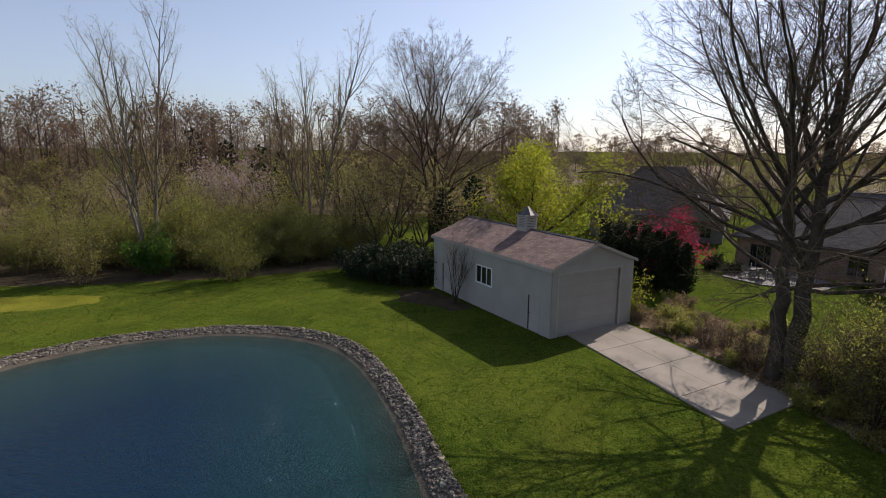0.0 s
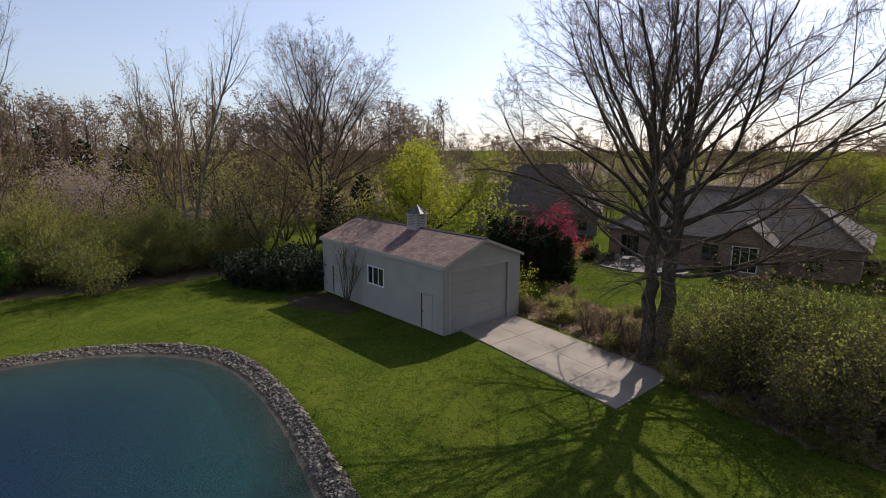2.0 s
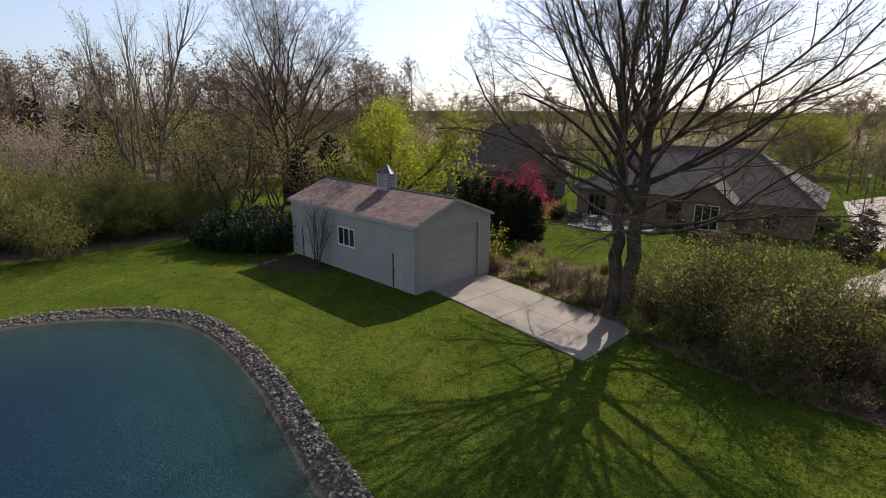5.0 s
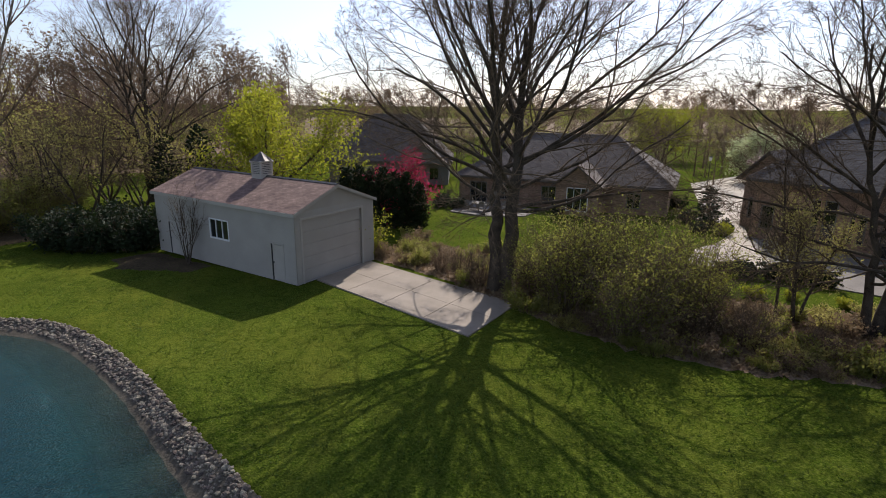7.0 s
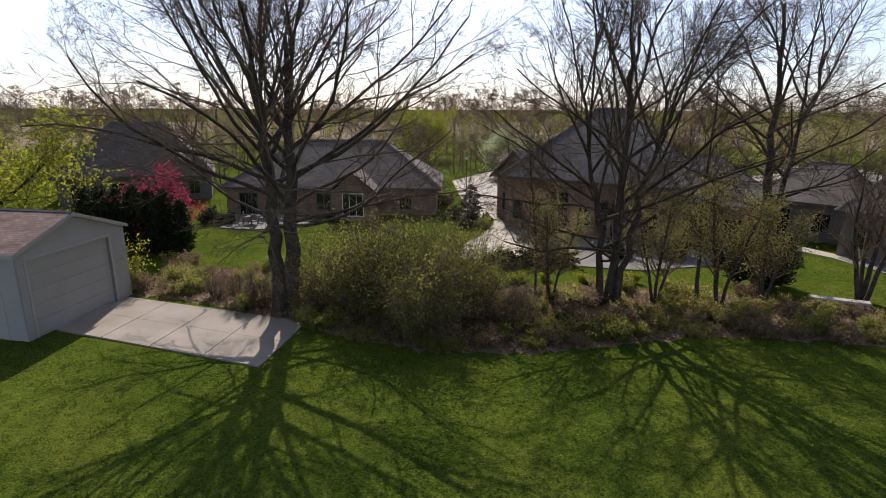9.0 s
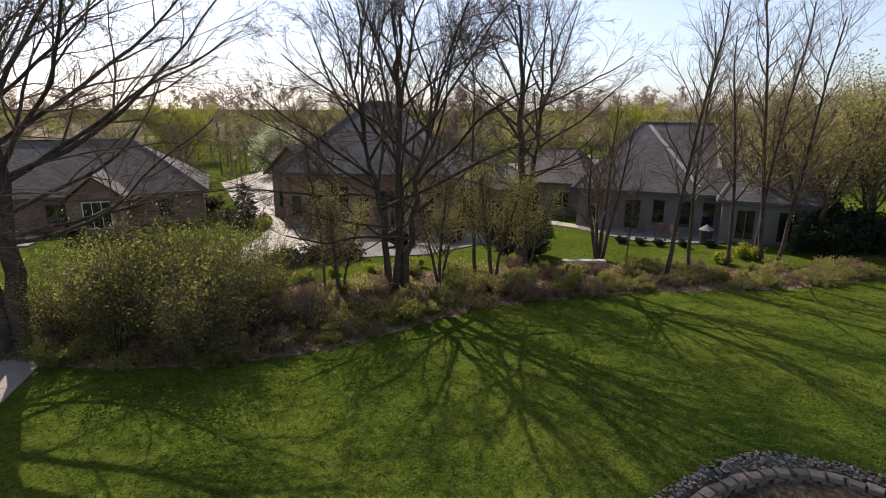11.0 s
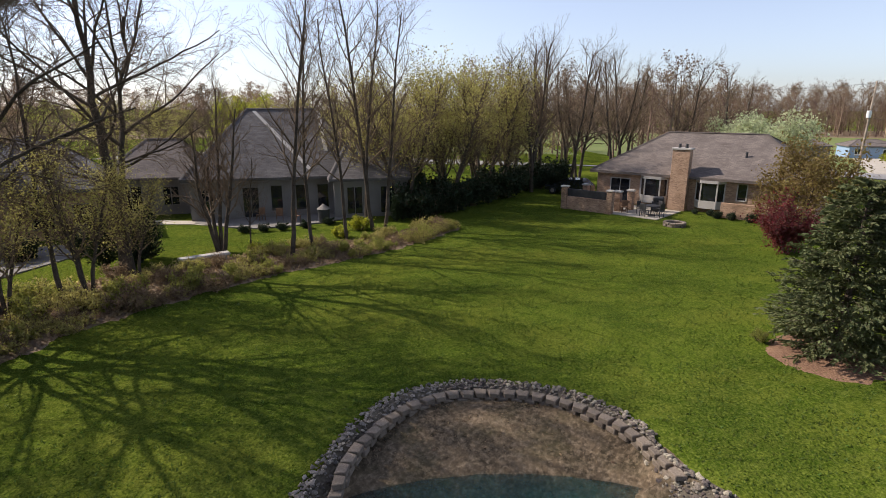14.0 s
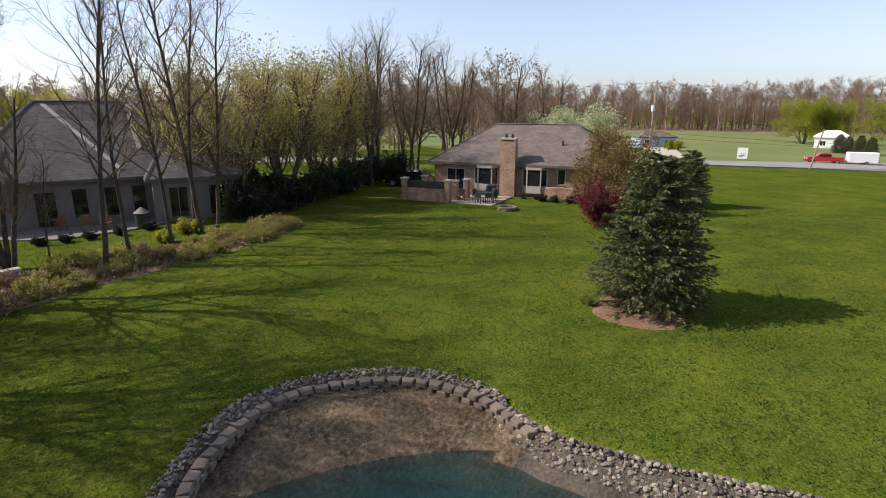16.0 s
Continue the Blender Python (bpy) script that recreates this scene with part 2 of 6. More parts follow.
def from_lists(name, verts, faces, mat, parent=None, label="", smooth=False):
    me = bpy.data.meshes.new(name)
    me.from_pydata(verts, [], faces)
    me.materials.append(mat)
    if smooth:
        me.polygons.foreach_set("use_smooth", [True] * len(me.polygons))
    ob = new(name, me)
    ob.parent = parent
    return tagged(ob, label)


def thing(name, x, y, z=None, turn=0, label="", category="", group="", kind=""):
    ob = new(name)
    ob.empty_display_size = 0.3
    ob.matrix_basis = pose(x, y, land(x, y) if z is None else z, 0, 0, turn)
    return tagged(ob, label, category, group, kind)


def box(bm, x0, x1, y0, y1, z0, z1, bevel=0.0):
    r = bmesh.ops.create_cube(bm, size=1, matrix=Matrix.Translation(((x0 + x1) / 2, (y0 + y1) / 2, (z0 + z1) / 2)) @ Matrix.Diagonal((x1 - x0, y1 - y0, z1 - z0, 1)))
    if bevel:
        es = list({e for v in r["verts"] for e in v.link_edges})
        bmesh.ops.bevel(bm, geom=es, offset=bevel, segments=1, affect="EDGES")
    return bm


def boxed(name, dims, mat, parent=None, label="", bevel=0.012):
    bm = box(bmesh.new(), *dims, bevel=bevel)
    unwrap(bm)
    return part(name, bm, mat, parent, label)


def unwrap(bm):
    """Metre-true coordinates: along the face and up it."""
    uv = bm.loops.layers.uv.verify()
    bm.normal_update()
    for f in bm.faces:
        nrm = f.normal
        if abs(nrm.z) > 0.98:
            a, b = Vector((1, 0, 0)), Vector((0, 1, 0))
        else:
            a = Vector((-nrm.y, nrm.x, 0)).normalized()
            b = nrm.cross(a)
        for lp in f.loops:
            lp[uv].uv = (lp.vert.co.dot(a), lp.vert.co.dot(b))


def solid(bm, pts, thick):
    """A slab from a polygon: the top is at the points, the underside thick below."""
    top = [bm.verts.new(p) for p in pts]
    low = [bm.verts.new((p[0], p[1], p[2] - thick)) for p in pts]
    bm.faces.new(top)
    bm.faces.new(low[::-1])
    n = len(pts)
    for i in range(n):
        bm.faces.new((top[i], low[i], low[(i + 1) % n], top[(i + 1) % n]))
    bmesh.ops.recalc_face_normals(bm, faces=bm.faces[:])
    return bm


class Tubes:
    """Collects tapered tubes and leaves in plain lists."""

    def __init__(self):
        self.v, self.f = [], []

    def tube(self, pts, radii, n, cap=False):
        base = len(self.v)
        d = (pts[1] - pts[0]).normalized()
        a = d.orthogonal().normalized()
        b = d.cross(a)
        ring = [(math.cos(2 * math.pi * k / n), math.sin(2 * math.pi * k / n)) for k in range(n)]
        for p, r in zip(pts, radii):
            for c, s in ring:
                self.v.append((p.x + (a.x * c + b.x * s) * r, p.y + (a.y * c + b.y * s) * r, p.z + (a.z * c + b.z * s) * r))
        for i in range(len(pts) - 1):
            o = base + i * n
            for k in range(n):
                k2 = (k + 1) % n
                self.f.append((o + k, o + k2, o + n + k2, o + n + k))
        if cap:
            self.f.append(tuple(base + (len(pts) - 1) * n + k for k in range(n)))

    def leaf(self, rng, p, size, stretch=1.6, up=0.4):
        a = Vector((rng.gauss(0, 1), rng.gauss(0, 1), rng.gauss(0, 1))).normalized()
        b = (a.cross(Vector((rng.gauss(0, 1), rng.gauss(0, 1), rng.gauss(0, 1) + up)))).normalized()
        a, b = a * size * stretch * 0.5, b * size * 0.5
        c = a.cross(b).normalized() * size * 0.16
        i = len(self.v)
        self.v += [tuple(p - a), tuple(p + b * 0.9 + c), tuple(p + a), tuple(p - b * 0.9 + c)]
        self.f += [(i, i + 1, i + 2), (i, i + 2, i + 3)]


def jitter(rng, s=1.0):
    return Vector((rng.gauss(0, s), rng.gauss(0, s), rng.gauss(0, s)))


def grow(out, rng, p, d, length, r, lev, spec, tips):
    """One limb and all that springs from it. spec: per level (steps, sides, wander, rise, children, from, angle, ratio)."""
    steps, sides, wander, rise, kids, start, angle, ratio = spec[lev]
    last = lev == len(spec) - 1
    pts, ways = [p.copy()], [d.copy()]
    for i in range(steps):
        d = (d + jitter(rng, wander) + Vector((0, 0, rise))).normalized()
        p = p + d * (length / steps)
        pts.append(p.copy())
        ways.append(d.copy())
    radii = [max(r * (1 - (0.72 if not last else 0.6) * i / steps), 0.005) for i in range(steps + 1)]
    out[min(lev, 1)].tube(pts, radii, sides) if lev == 0 else out[1].tube(pts, radii, sides)
    tips.append((pts[-1], lev))
    if last:
        tips.append((pts[len(pts) // 2], lev))
        return
    turn = rng.random() * 6.28
    for j in range(kids):
        f = start + (1 - start) * (j + rng.random()) / kids
        s = min(int(f * steps), steps - 1)
        q = pts[s].lerp(pts[s + 1], f * steps - s)
        way = ways[s + 1]
        turn += 2.4 + rng.uniform(-0.5, 0.5)
        side = way.orthogonal().normalized()
        side.rotate(Matrix.Rotation(turn, 3, way))
        an = radians(angle * rng.uniform(0.7, 1.3)) * (1.0 - 0.3 * f)
        kid = (way * math.cos(an) + side * math.sin(an)).normalized()
        rr = (radii[s] * (1 - (f * steps - s)) + radii[s + 1] * (f * steps - s)) * rng.uniform(0.45, 0.68)
        grow(out, rng, q, kid, length * ratio * rng.uniform(0.7, 1.25) * (1.15 - 0.55 * f), rr, lev + 1, spec, tips)


def tree(name, x, y, seed, height, radius, spec, label, stems=1, lean=0.1, bark=BARK, twig=TWIG, leaves=None, leaf_n=0, leaf_size=0.12, group="", cloud=0.25, min_lev=2):
    """A tree of its own: trunk, branches and, where it has them, leaves."""
    rng = random.Random(seed)
    ob = thing(name, x, y, None, 0, label, "tree", group)
    out, tips = [Tubes(), Tubes()], []
    base = Vector((0, 0, -0.15))
    for s in range(stems):
        a = s * 2.4 + rng.uniform(-0.4, 0.4)
        ln = lean * rng.uniform(0.5, 1.3)
        d = Vector((math.cos(a) * ln, math.sin(a) * ln, 1)).normalized()
        off = Vector((math.cos(a), math.sin(a), 0)) * (radius * 1.2 if stems > 1 else 0)
        grow(out, rng, base + off, d, height * (1 if s == 0 else rng.uniform(0.75, 0.98)), radius, 0, spec, tips)
    from_lists("trunk", out[0].v, out[0].f, bark, ob, smooth=True)
    from_lists("crown", out[1].v, out[1].f, twig, ob, smooth=True)
    if leaves:
        lv = Tubes()
        pool = [t for t in tips if t[1] >= min_lev]
        for _ in range(leaf_n):
            p, _lev = pool[int(rng.random() * len(pool))]
            lv.leaf(rng, p + jitter(rng, cloud), leaf_size * rng.uniform(0.6, 1.4))
        from_lists("foliage", lv.v, lv.f, leaves, ob)
    return ob


def again(ob, x, y, turn=0, size=1.0, tall=1.0, label=""):
    c = copy_thing(ob, pose(x, y, land(x, y), 0, 0, turn) @ Matrix.Diagonal((size, size, size * tall, 1)))
    return tagged(c, label)


# ---- ground and pond ----
SHORE = [(-27.6, 18.2), (-26.4, 20.9), (-25.0, 23.0), (-22.7, 24.8), (-20.0, 26.3), (-16.5, 26.9), (-13.4, 26.4), (-10.9, 24.9), (-8.6, 22.4), (-6.4, 19.4), (-4.8, 16.8), (-3.3, 14.4), (-1.6, 11.8),
         (0.6, 8.9), (3.4, 6.4), (6.6, 4.7), (9.6, 3.6), (12.3, 2.5), (14.4, 1.5), (15.8, 0.3), (16.3, -1.4), (16.0, -3.2), (15.2, -4.7), (13.6, -5.7), (11.7, -6.0), (9.8, -7.2), (7.6, -9.2), (4.6, -12.6),
         (0.5, -16.5), (-6, -19), (-14, -18), (-22, -12), (-27, -3), (-29, 8)]
WATER_Z = -0.45


def spline(pts, per=6):
    """A smooth closed line through the points."""
    out, n = [], len(pts)
    for i in range(n):
        a, b, c, d = (Vector(pts[(i + k - 1) % n]) for k in range(4))
        for s in range(per):
            t = s / per
            out.append(0.5 * ((2 * b) + (c - a) * t + (2 * a - 5 * b + 4 * c - d) * t * t + (3 * b - a - 3 * c + d) * t ** 3))
    return out


shore = spline(SHORE)
SX, SY = np.array([p.x for p in shore]), np.array([p.y for p in shore])

SY1 = np.roll(SY, -1)
SDX, SDY = np.roll(SX, -1) - SX, SY1 - SY
SLL, SDY1 = SDX * SDX + SDY * SDY, np.where(SDY == 0, 1e-9, SDY)


def inside_shore(x, y):
    """Metres inside the pond's outline; negative outside."""
    k = np.minimum(np.maximum(((x - SX) * SDX + (y - SY) * SDY) / SLL, 0), 1)
    dist = math.sqrt(((SX + k * SDX - x) ** 2 + (SY + k * SDY - y) ** 2).min())
    cross = ((SY > y) != (SY1 > y)) & (x < SDX * (y - SY) / SDY1 + SX)
    return dist if cross.sum() % 2 else -dist


def on_beach(x, y):
    return x > 9.5 and -7 < y < 4


def surface(x, y):
    """The ground with the pond's basin in it."""
    z = land(x, y)
    if -34 < x < 20 and -24 < y < 31:
        s = inside_shore(x, y)
        if s > 0:
            drop = z - WATER_Z
            if on_beach(x, y):
                out = x - (13.35 - 0.055 * (y + 1) ** 2)
                floor_z = WATER_Z + (drop - 0.30) * min(1, out / 2.2) if out > 0 else WATER_Z + 0.4 * out
                z = max(floor_z, z - drop * min(1, s / 0.75) - 0.35 * max(0, s - 0.75)) if x < 11.9 else z + (floor_z - z) * min(1, s / 0.4)
            else:
                z -= drop * min(1, s / 0.75) + 0.35 * max(0, s - 0.75)
            z = max(z, WATER_Z - 2.2)
    if -60 < x < 60 and -60 < y < 60:
        z += 0.05 * noise.noise(Vector((x * 0.11, y * 0.11, 0.3)))
    return z


def steps_of(lo, hi, fine_lo, fine_hi, step):
    mid = np.arange(fine_lo, fine_hi + 1e-6, step)
    left = [fine_lo - 3 * 1.28 ** k for k in range(40)]
    right = [fine_hi + 3 * 1.28 ** k for k in range(40)]
    return np.array(sorted([v for v in left if v > lo] + [lo] + list(mid) + [v for v in right if v < hi] + [hi]))


gx, gy = steps_of(-3500, 3500, -34, 40, 0.55), steps_of(-3500, 3500, -26, 44, 0.55)


def soil(x, y):
    """The lawn's sheet, sunk where silt and gravel cover it."""
    z = surface(x, y)
    return z - 0.16 if -34 < x < 20 and -24 < y < 31 and inside_shore(x, y) > 0.22 else z


verts = [(float(x), float(y), soil(float(x), float(y))) for y in gy for x in gx]
nx = len(gx)
faces = [(j * nx + i, j * nx + i + 1, (j + 1) * nx + i + 1, (j + 1) * nx + i) for j in range(len(gy) - 1) for i in range(nx - 1)]
ground = from_lists("ground", verts, faces, LAWN, smooth=True)
tagged(ground, "short green spring lawn with mowing stripes and tree shadows", "lawn", kind="structure")


def sheet(name, outline, mat, lift, label, category, thick=0.25, cell=0.0, kind="structure"):
    """A slab laid on the ground along an outline."""
    bm = bmesh.new()
    solid(bm, [(x, y, land(x, y) + lift) for x, y in outline], thick)
    unwrap(bm)
    return tagged(part(name, bm, mat), label, category, kind=kind)


def draped(name, outline, mat, lift, label, category, step=0.5, rough=0.03, edge=0.0, kind="structure", hollow=None):
    """A loose covering that follows the ground inside an outline, thin at its rim."""
    ox, oy = np.array([p[0] for p in outline]), np.array([p[1] for p in outline])

    def depth(x, y):
        x1, y1 = np.roll(ox, -1), np.roll(oy, -1)
        dx, dy = x1 - ox, y1 - oy
        k = np.clip(((x - ox) * dx + (y - oy) * dy) / (dx * dx + dy * dy), 0, 1)
        d = np.sqrt(((ox + k * dx - x) ** 2 + (oy + k * dy - y) ** 2).min())
        c = ((oy > y) != (y1 > y)) & (x < (x1 - ox) * (y - oy) / np.where(y1 == oy, 1e-9, y1 - oy) + ox)
        return d if c.sum() % 2 else -d
    xs, ys = np.arange(ox.min() - step, ox.max() + step, step), np.arange(oy.min() - step, oy.max() + step, step)
    idx, vs, fs = {}, [], []
    for j, y in enumerate(ys):
        for i, x in enumerate(xs):
            x, y = float(x), float(y)
            s = depth(x, y) + 0.35 * noise.noise(Vector((x * 0.8, y * 0.8, 2.0)))
            if s > -step:
                idx[i, j] = len(vs)
                up = lift * max(-1.0, min(1.0, s / 0.4)) + rough * noise.noise(Vector((x * 2.3, y * 2.3, 5.0)))
                vs.append((x, y, surface(x, y) + up))
    for (i, j), a in idx.items():
        q = [idx.get((i + 1, j)), idx.get((i + 1, j + 1)), idx.get((i, j + 1))]
        if None not in q:
            fs.append((a, *q))
    return tagged(from_lists(name, vs, fs, mat, smooth=True), label, category, kind=kind)


# pond water: deep blue in the middle, greener over the shallows
wx, wy = np.arange(-31, 18, 0.9), np.arange(-21, 29, 0.9)
verts, depth_of = [], []
for y in wy:
    for x in wx:
        verts.append((float(x), float(y), WATER_Z))
        s_in = inside_shore(float(x), float(y))
        depth_of.append(min(s_in, 0.6 + 0.9 * (13.35 - 0.055 * (y + 1) ** 2 - x)) if on_beach(x, y) and s_in > 0.2 else s_in)
nx = len(wx)
faces = [(j * nx + i, j * nx + i + 1, (j + 1) * nx + i + 1, (j + 1) * nx + i) for j in range(len(wy) - 1) for i in range(nx - 1)
         if max(depth_of[j * nx + i], depth_of[(j + 1) * nx + i + 1], depth_of[j * nx + i + 1], depth_of[(j + 1) * nx + i]) > 0.1]
WATER = bpy.data.materials.new("pond_water")
WATER.use_nodes = True
n, l = WATER.node_tree.nodes, WATER.node_tree.links
b = n["Principled BSDF"]
b.inputs["Roughness"].default_value, b.inputs["IOR"].default_value = 0.04, 1.33
att, mixc, ramp = n.new("ShaderNodeAttribute"), n.new("ShaderNodeMix"), n.new("ShaderNodeMapRange")
att.attribute_name, mixc.data_type = "depth", "RGBA"
ramp.inputs["From Min"].default_value, ramp.inputs["From Max"].default_value = 1.0, 9.0
mixc.inputs["A"].default_value, mixc.inputs["B"].default_value = (0.010, 0.048, 0.042, 1), (0.0010, 0.021, 0.046, 1)
l.new(att.outputs["Fac"], ramp.inputs["Value"])
l.new(ramp.outputs[0], mixc.inputs["Factor"])
l.new(mixc.outputs["Result"], b.inputs["Base Color"])
clear = n.new("ShaderNodeMapRange")
clear.inputs["From Min"].default_value, clear.inputs["From Max"].default_value, clear.inputs["To Min"].default_value = 0.4, 2.6, 0.35
l.new(att.outputs["Fac"], clear.inputs["Value"])
l.new(clear.outputs[0], b.inputs["Alpha"])
co, w1, w2, add, bp = n.new("ShaderNodeTexCoord"), n.new("ShaderNodeTexNoise"), n.new("ShaderNodeTexNoise"), n.new("ShaderNodeMath"), n.new("ShaderNodeBump")
w1.inputs["Scale"].default_value, w2.inputs["Scale"].default_value = 3.6, 13.0
w1.inputs["Detail"].default_value = 3
for t in (w1, w2):
    l.new(co.outputs["Object"], t.inputs["Vector"])
l.new(w1.outputs["Fac"], add.inputs[0])
l.new(w2.outputs["Fac"], add.inputs[1])
bp.inputs["Strength"].default_value, bp.inputs["Distance"].default_value = 1.0, 0.07
l.new(add.outputs[0], bp.inputs["Height"])
l.new(bp.outputs[0], b.inputs["Normal"])
water = from_lists("pond_water", verts, faces, WATER, smooth=True)
water.data.attributes.new("depth", "FLOAT", "POINT").data.foreach_set("value", depth_of)
tagged(water, "rippled dark blue pond water with greener shallows", "water", kind="structure")

# brown gravel rim that runs from the stones down under the water
rim_v, rim_f, offs = [], [], (-0.12, 0.1, 0.3, 0.5, 0.75, 1.1, 1.7, 2.6, 3.6)
for i, p in enumerate(shore):
    w = (shore[(i + 1) % len(shore)] - shore[i - 1]).normalized()
    side = Vector((w.y, -w.x))
    if inside_shore(*(p + side * 0.3)) < 0:
        side = -side
    for o in offs:
        x, y = p + side * o
        rim_v.append((x, y, surface(x, y) + 0.035 + 0.03 * noise.noise(Vector((x * 2.1, y * 2.1, 1.0)))))
nx = len(offs)
for i in range(len(shore)):
    k = (i + 1) % len(shore)
    rim_f += [(i * nx + j, k * nx + j, k * nx + j + 1, i * nx + j + 1) for j in range(nx - 1)]
tagged(from_lists("pond_margin", rim_v, rim_f, BASIN, smooth=True), "brown silt and gravel rim sloping under the water", "pond bed", kind="structure")

# garage axes: a runs along its door front, b along its long wall
GA = radians(44.8)
GO = Vector((-1.6, 29.03))


def garage_xy(a, b):
    return GO.x + math.cos(GA) * a - math.sin(GA) * b, GO.y + math.sin(GA) * a + math.cos(GA) * b


draped("beach", [(12.6, 2.3), (14.5, 1.3), (15.8, 0.1), (16.15, -1.5), (15.85, -3.1), (15.05, -4.6), (13.9, -5.7), (12.3, -6.1), (11.2, -6.3), (11.3, -5.0), (10.9, -3), (10.6, 0.5), (11.2, 2.7)], BEACH, 0.12,
       "bare brown mud and gravel beach inside a block edge", "pond bed", 0.3, 0.025)
BED = [(2.9, 33.4), (6.7, 28.0), (8.5, 24.0), (9.6, 21.3), (12.1, 17.5), (15.5, 15.0), (19.0, 13.4), (22.3, 12.1), (25, 9.6), (28.4, 6.2), (31, 1.6), (34, -2), (37.3, -5), (39.4, -4.2), (35.6, 1.7), (32.2, 9.4),
       (29.6, 13.6), (26.3, 16.9), (24.6, 19.2), (20.6, 21.8), (18, 23.7), (14, 27.4), (12, 32), (8.4, 35.5), (6, 38.5), (4.4, 36.4)]
bed = draped("planting_bed", BED, LITTER, 0.05, "brown leaf litter under shrubs along the property line", "leaf litter", 0.5, 0.06)
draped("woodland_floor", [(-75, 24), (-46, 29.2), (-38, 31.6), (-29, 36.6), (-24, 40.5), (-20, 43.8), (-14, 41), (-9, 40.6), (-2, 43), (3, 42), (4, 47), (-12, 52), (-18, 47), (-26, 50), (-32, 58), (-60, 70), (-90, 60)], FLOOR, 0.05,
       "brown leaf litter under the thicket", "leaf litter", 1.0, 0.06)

# yellowish lawn patch; the sunlight on it is put into its brighter colour
draped("sunlit_yellow_grass", [(-33.0, 29.9), (-31.8, 28.4), (-33.5, 26.2), (-38, 23.6), (-46, 22), (-47, 25.5), (-40, 27.8), (-36, 29.4)], material("sunlit_yellow_grass", (0.10, 0.105, 0.008), (0.22, 0.21, 0.02), 0.9, 0.4, 9.0, 0.9, 0.06, spec=0.1), 0.03,
       "patch of yellowish grass with sunlight put into its brighter colour", "grass", 0.4, 0.02)
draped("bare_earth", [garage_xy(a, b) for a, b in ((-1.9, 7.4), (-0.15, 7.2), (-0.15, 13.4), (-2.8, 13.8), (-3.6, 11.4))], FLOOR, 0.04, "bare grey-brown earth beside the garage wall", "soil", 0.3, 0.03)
# concrete drive: slabs with open joints
drive = thing("driveway", *garage_xy(2, -5), 0, 0, "pale cast concrete drive slabs in front of the garage", "driveway", kind="structure")
edge_l, edge_r = [(1.3, -0.05), (-0.75, -11.1)], [(5.85, -0.05), (3.95, -11.1)]
for k in range(4):
    for h in range(2):
        bm = bmesh.new()
        f0, f1, g0, g1 = k / 4 + 0.0015, (k + 1) / 4 - 0.0015, h / 2 + 0.002, (h + 1) / 2 - 0.002
        q = []
        for f, g in ((f0, g0), (f0, g1), (f1, g1), (f1, g0)):
            la = edge_l[0][0] + (edge_l[1][0] - edge_l[0][0]) * f
            ra = edge_r[0][0] + (edge_r[1][0] - edge_r[0][0]) * f
            bb = edge_l[0][1] + (edge_l[1][1] - edge_l[0][1]) * f
            x, y = garage_xy(la + (ra - la) * g, bb)
            q.append((x - drive.location.x, y - drive.location.y, land(x, y) + 0.07))
        solid(bm, q, 0.2)
        part("slab", bm, CONCRETE, drive)

# ---- garage ----
gar = thing("garage", GO.x, GO.y, -0.06, 44.8, "beige sided garage with brown shingle roof and a cupola", "garage")
L, W, EAVE, RIDGE = 13.1, 6.3, 3.95, 5.16


def wall_panel(name, w, h, t, holes, mat, parent, gable=0.0):
    """An upright wall in its own x-z plane with openings cut through it; holes are (x0, x1, z0, z1)."""
    bm = bmesh.new()
    xs = sorted({0, w, *[v for q in holes for v in q[:2]]})
    zs = sorted({0, h, *[v for q in holes for v in q[2:]]})
    for i in range(len(xs) - 1):
        for j in range(len(zs) - 1):
            cx, cz = (xs[i] + xs[i + 1]) / 2, (zs[j] + zs[j + 1]) / 2
            if any(q[0] < cx < q[1] and q[2] < cz < q[3] for q in holes):
                continue
            box(bm, xs[i], xs[i + 1], 0, t, zs[j], zs[j + 1])
    if gable:
        bmesh.ops.remove_doubles(bm, verts=bm.verts[:], dist=1e-4)
        v = [bm.verts.new(p) for p in ((0, 0, h), (w, 0, h), (w / 2, 0, h + gable), (0, t, h), (w, t, h), (w / 2, t, h + gable))]
        for q in ((0, 1, 2), (5, 4, 3), (1, 4, 5, 2), (3, 0, 2, 5), (0, 3, 4, 1)):
            bm.faces.new([v[k] for k in q])
    bmesh.ops.remove_doubles(bm, verts=bm.verts[:], dist=1e-4)
    seen, dead = {}, []
    for f in bm.faces:
        key = tuple(round(c, 3) for c in f.calc_center_median())
        if key in seen:
            dead += [f, seen[key]]
        seen[key] = f
    bmesh.ops.delete(bm, geom=list(set(dead)), context="FACES")
    bmesh.ops.recalc_face_normals(bm, faces=bm.faces[:])
    unwrap(bm)
    return part(name, bm, mat, parent)


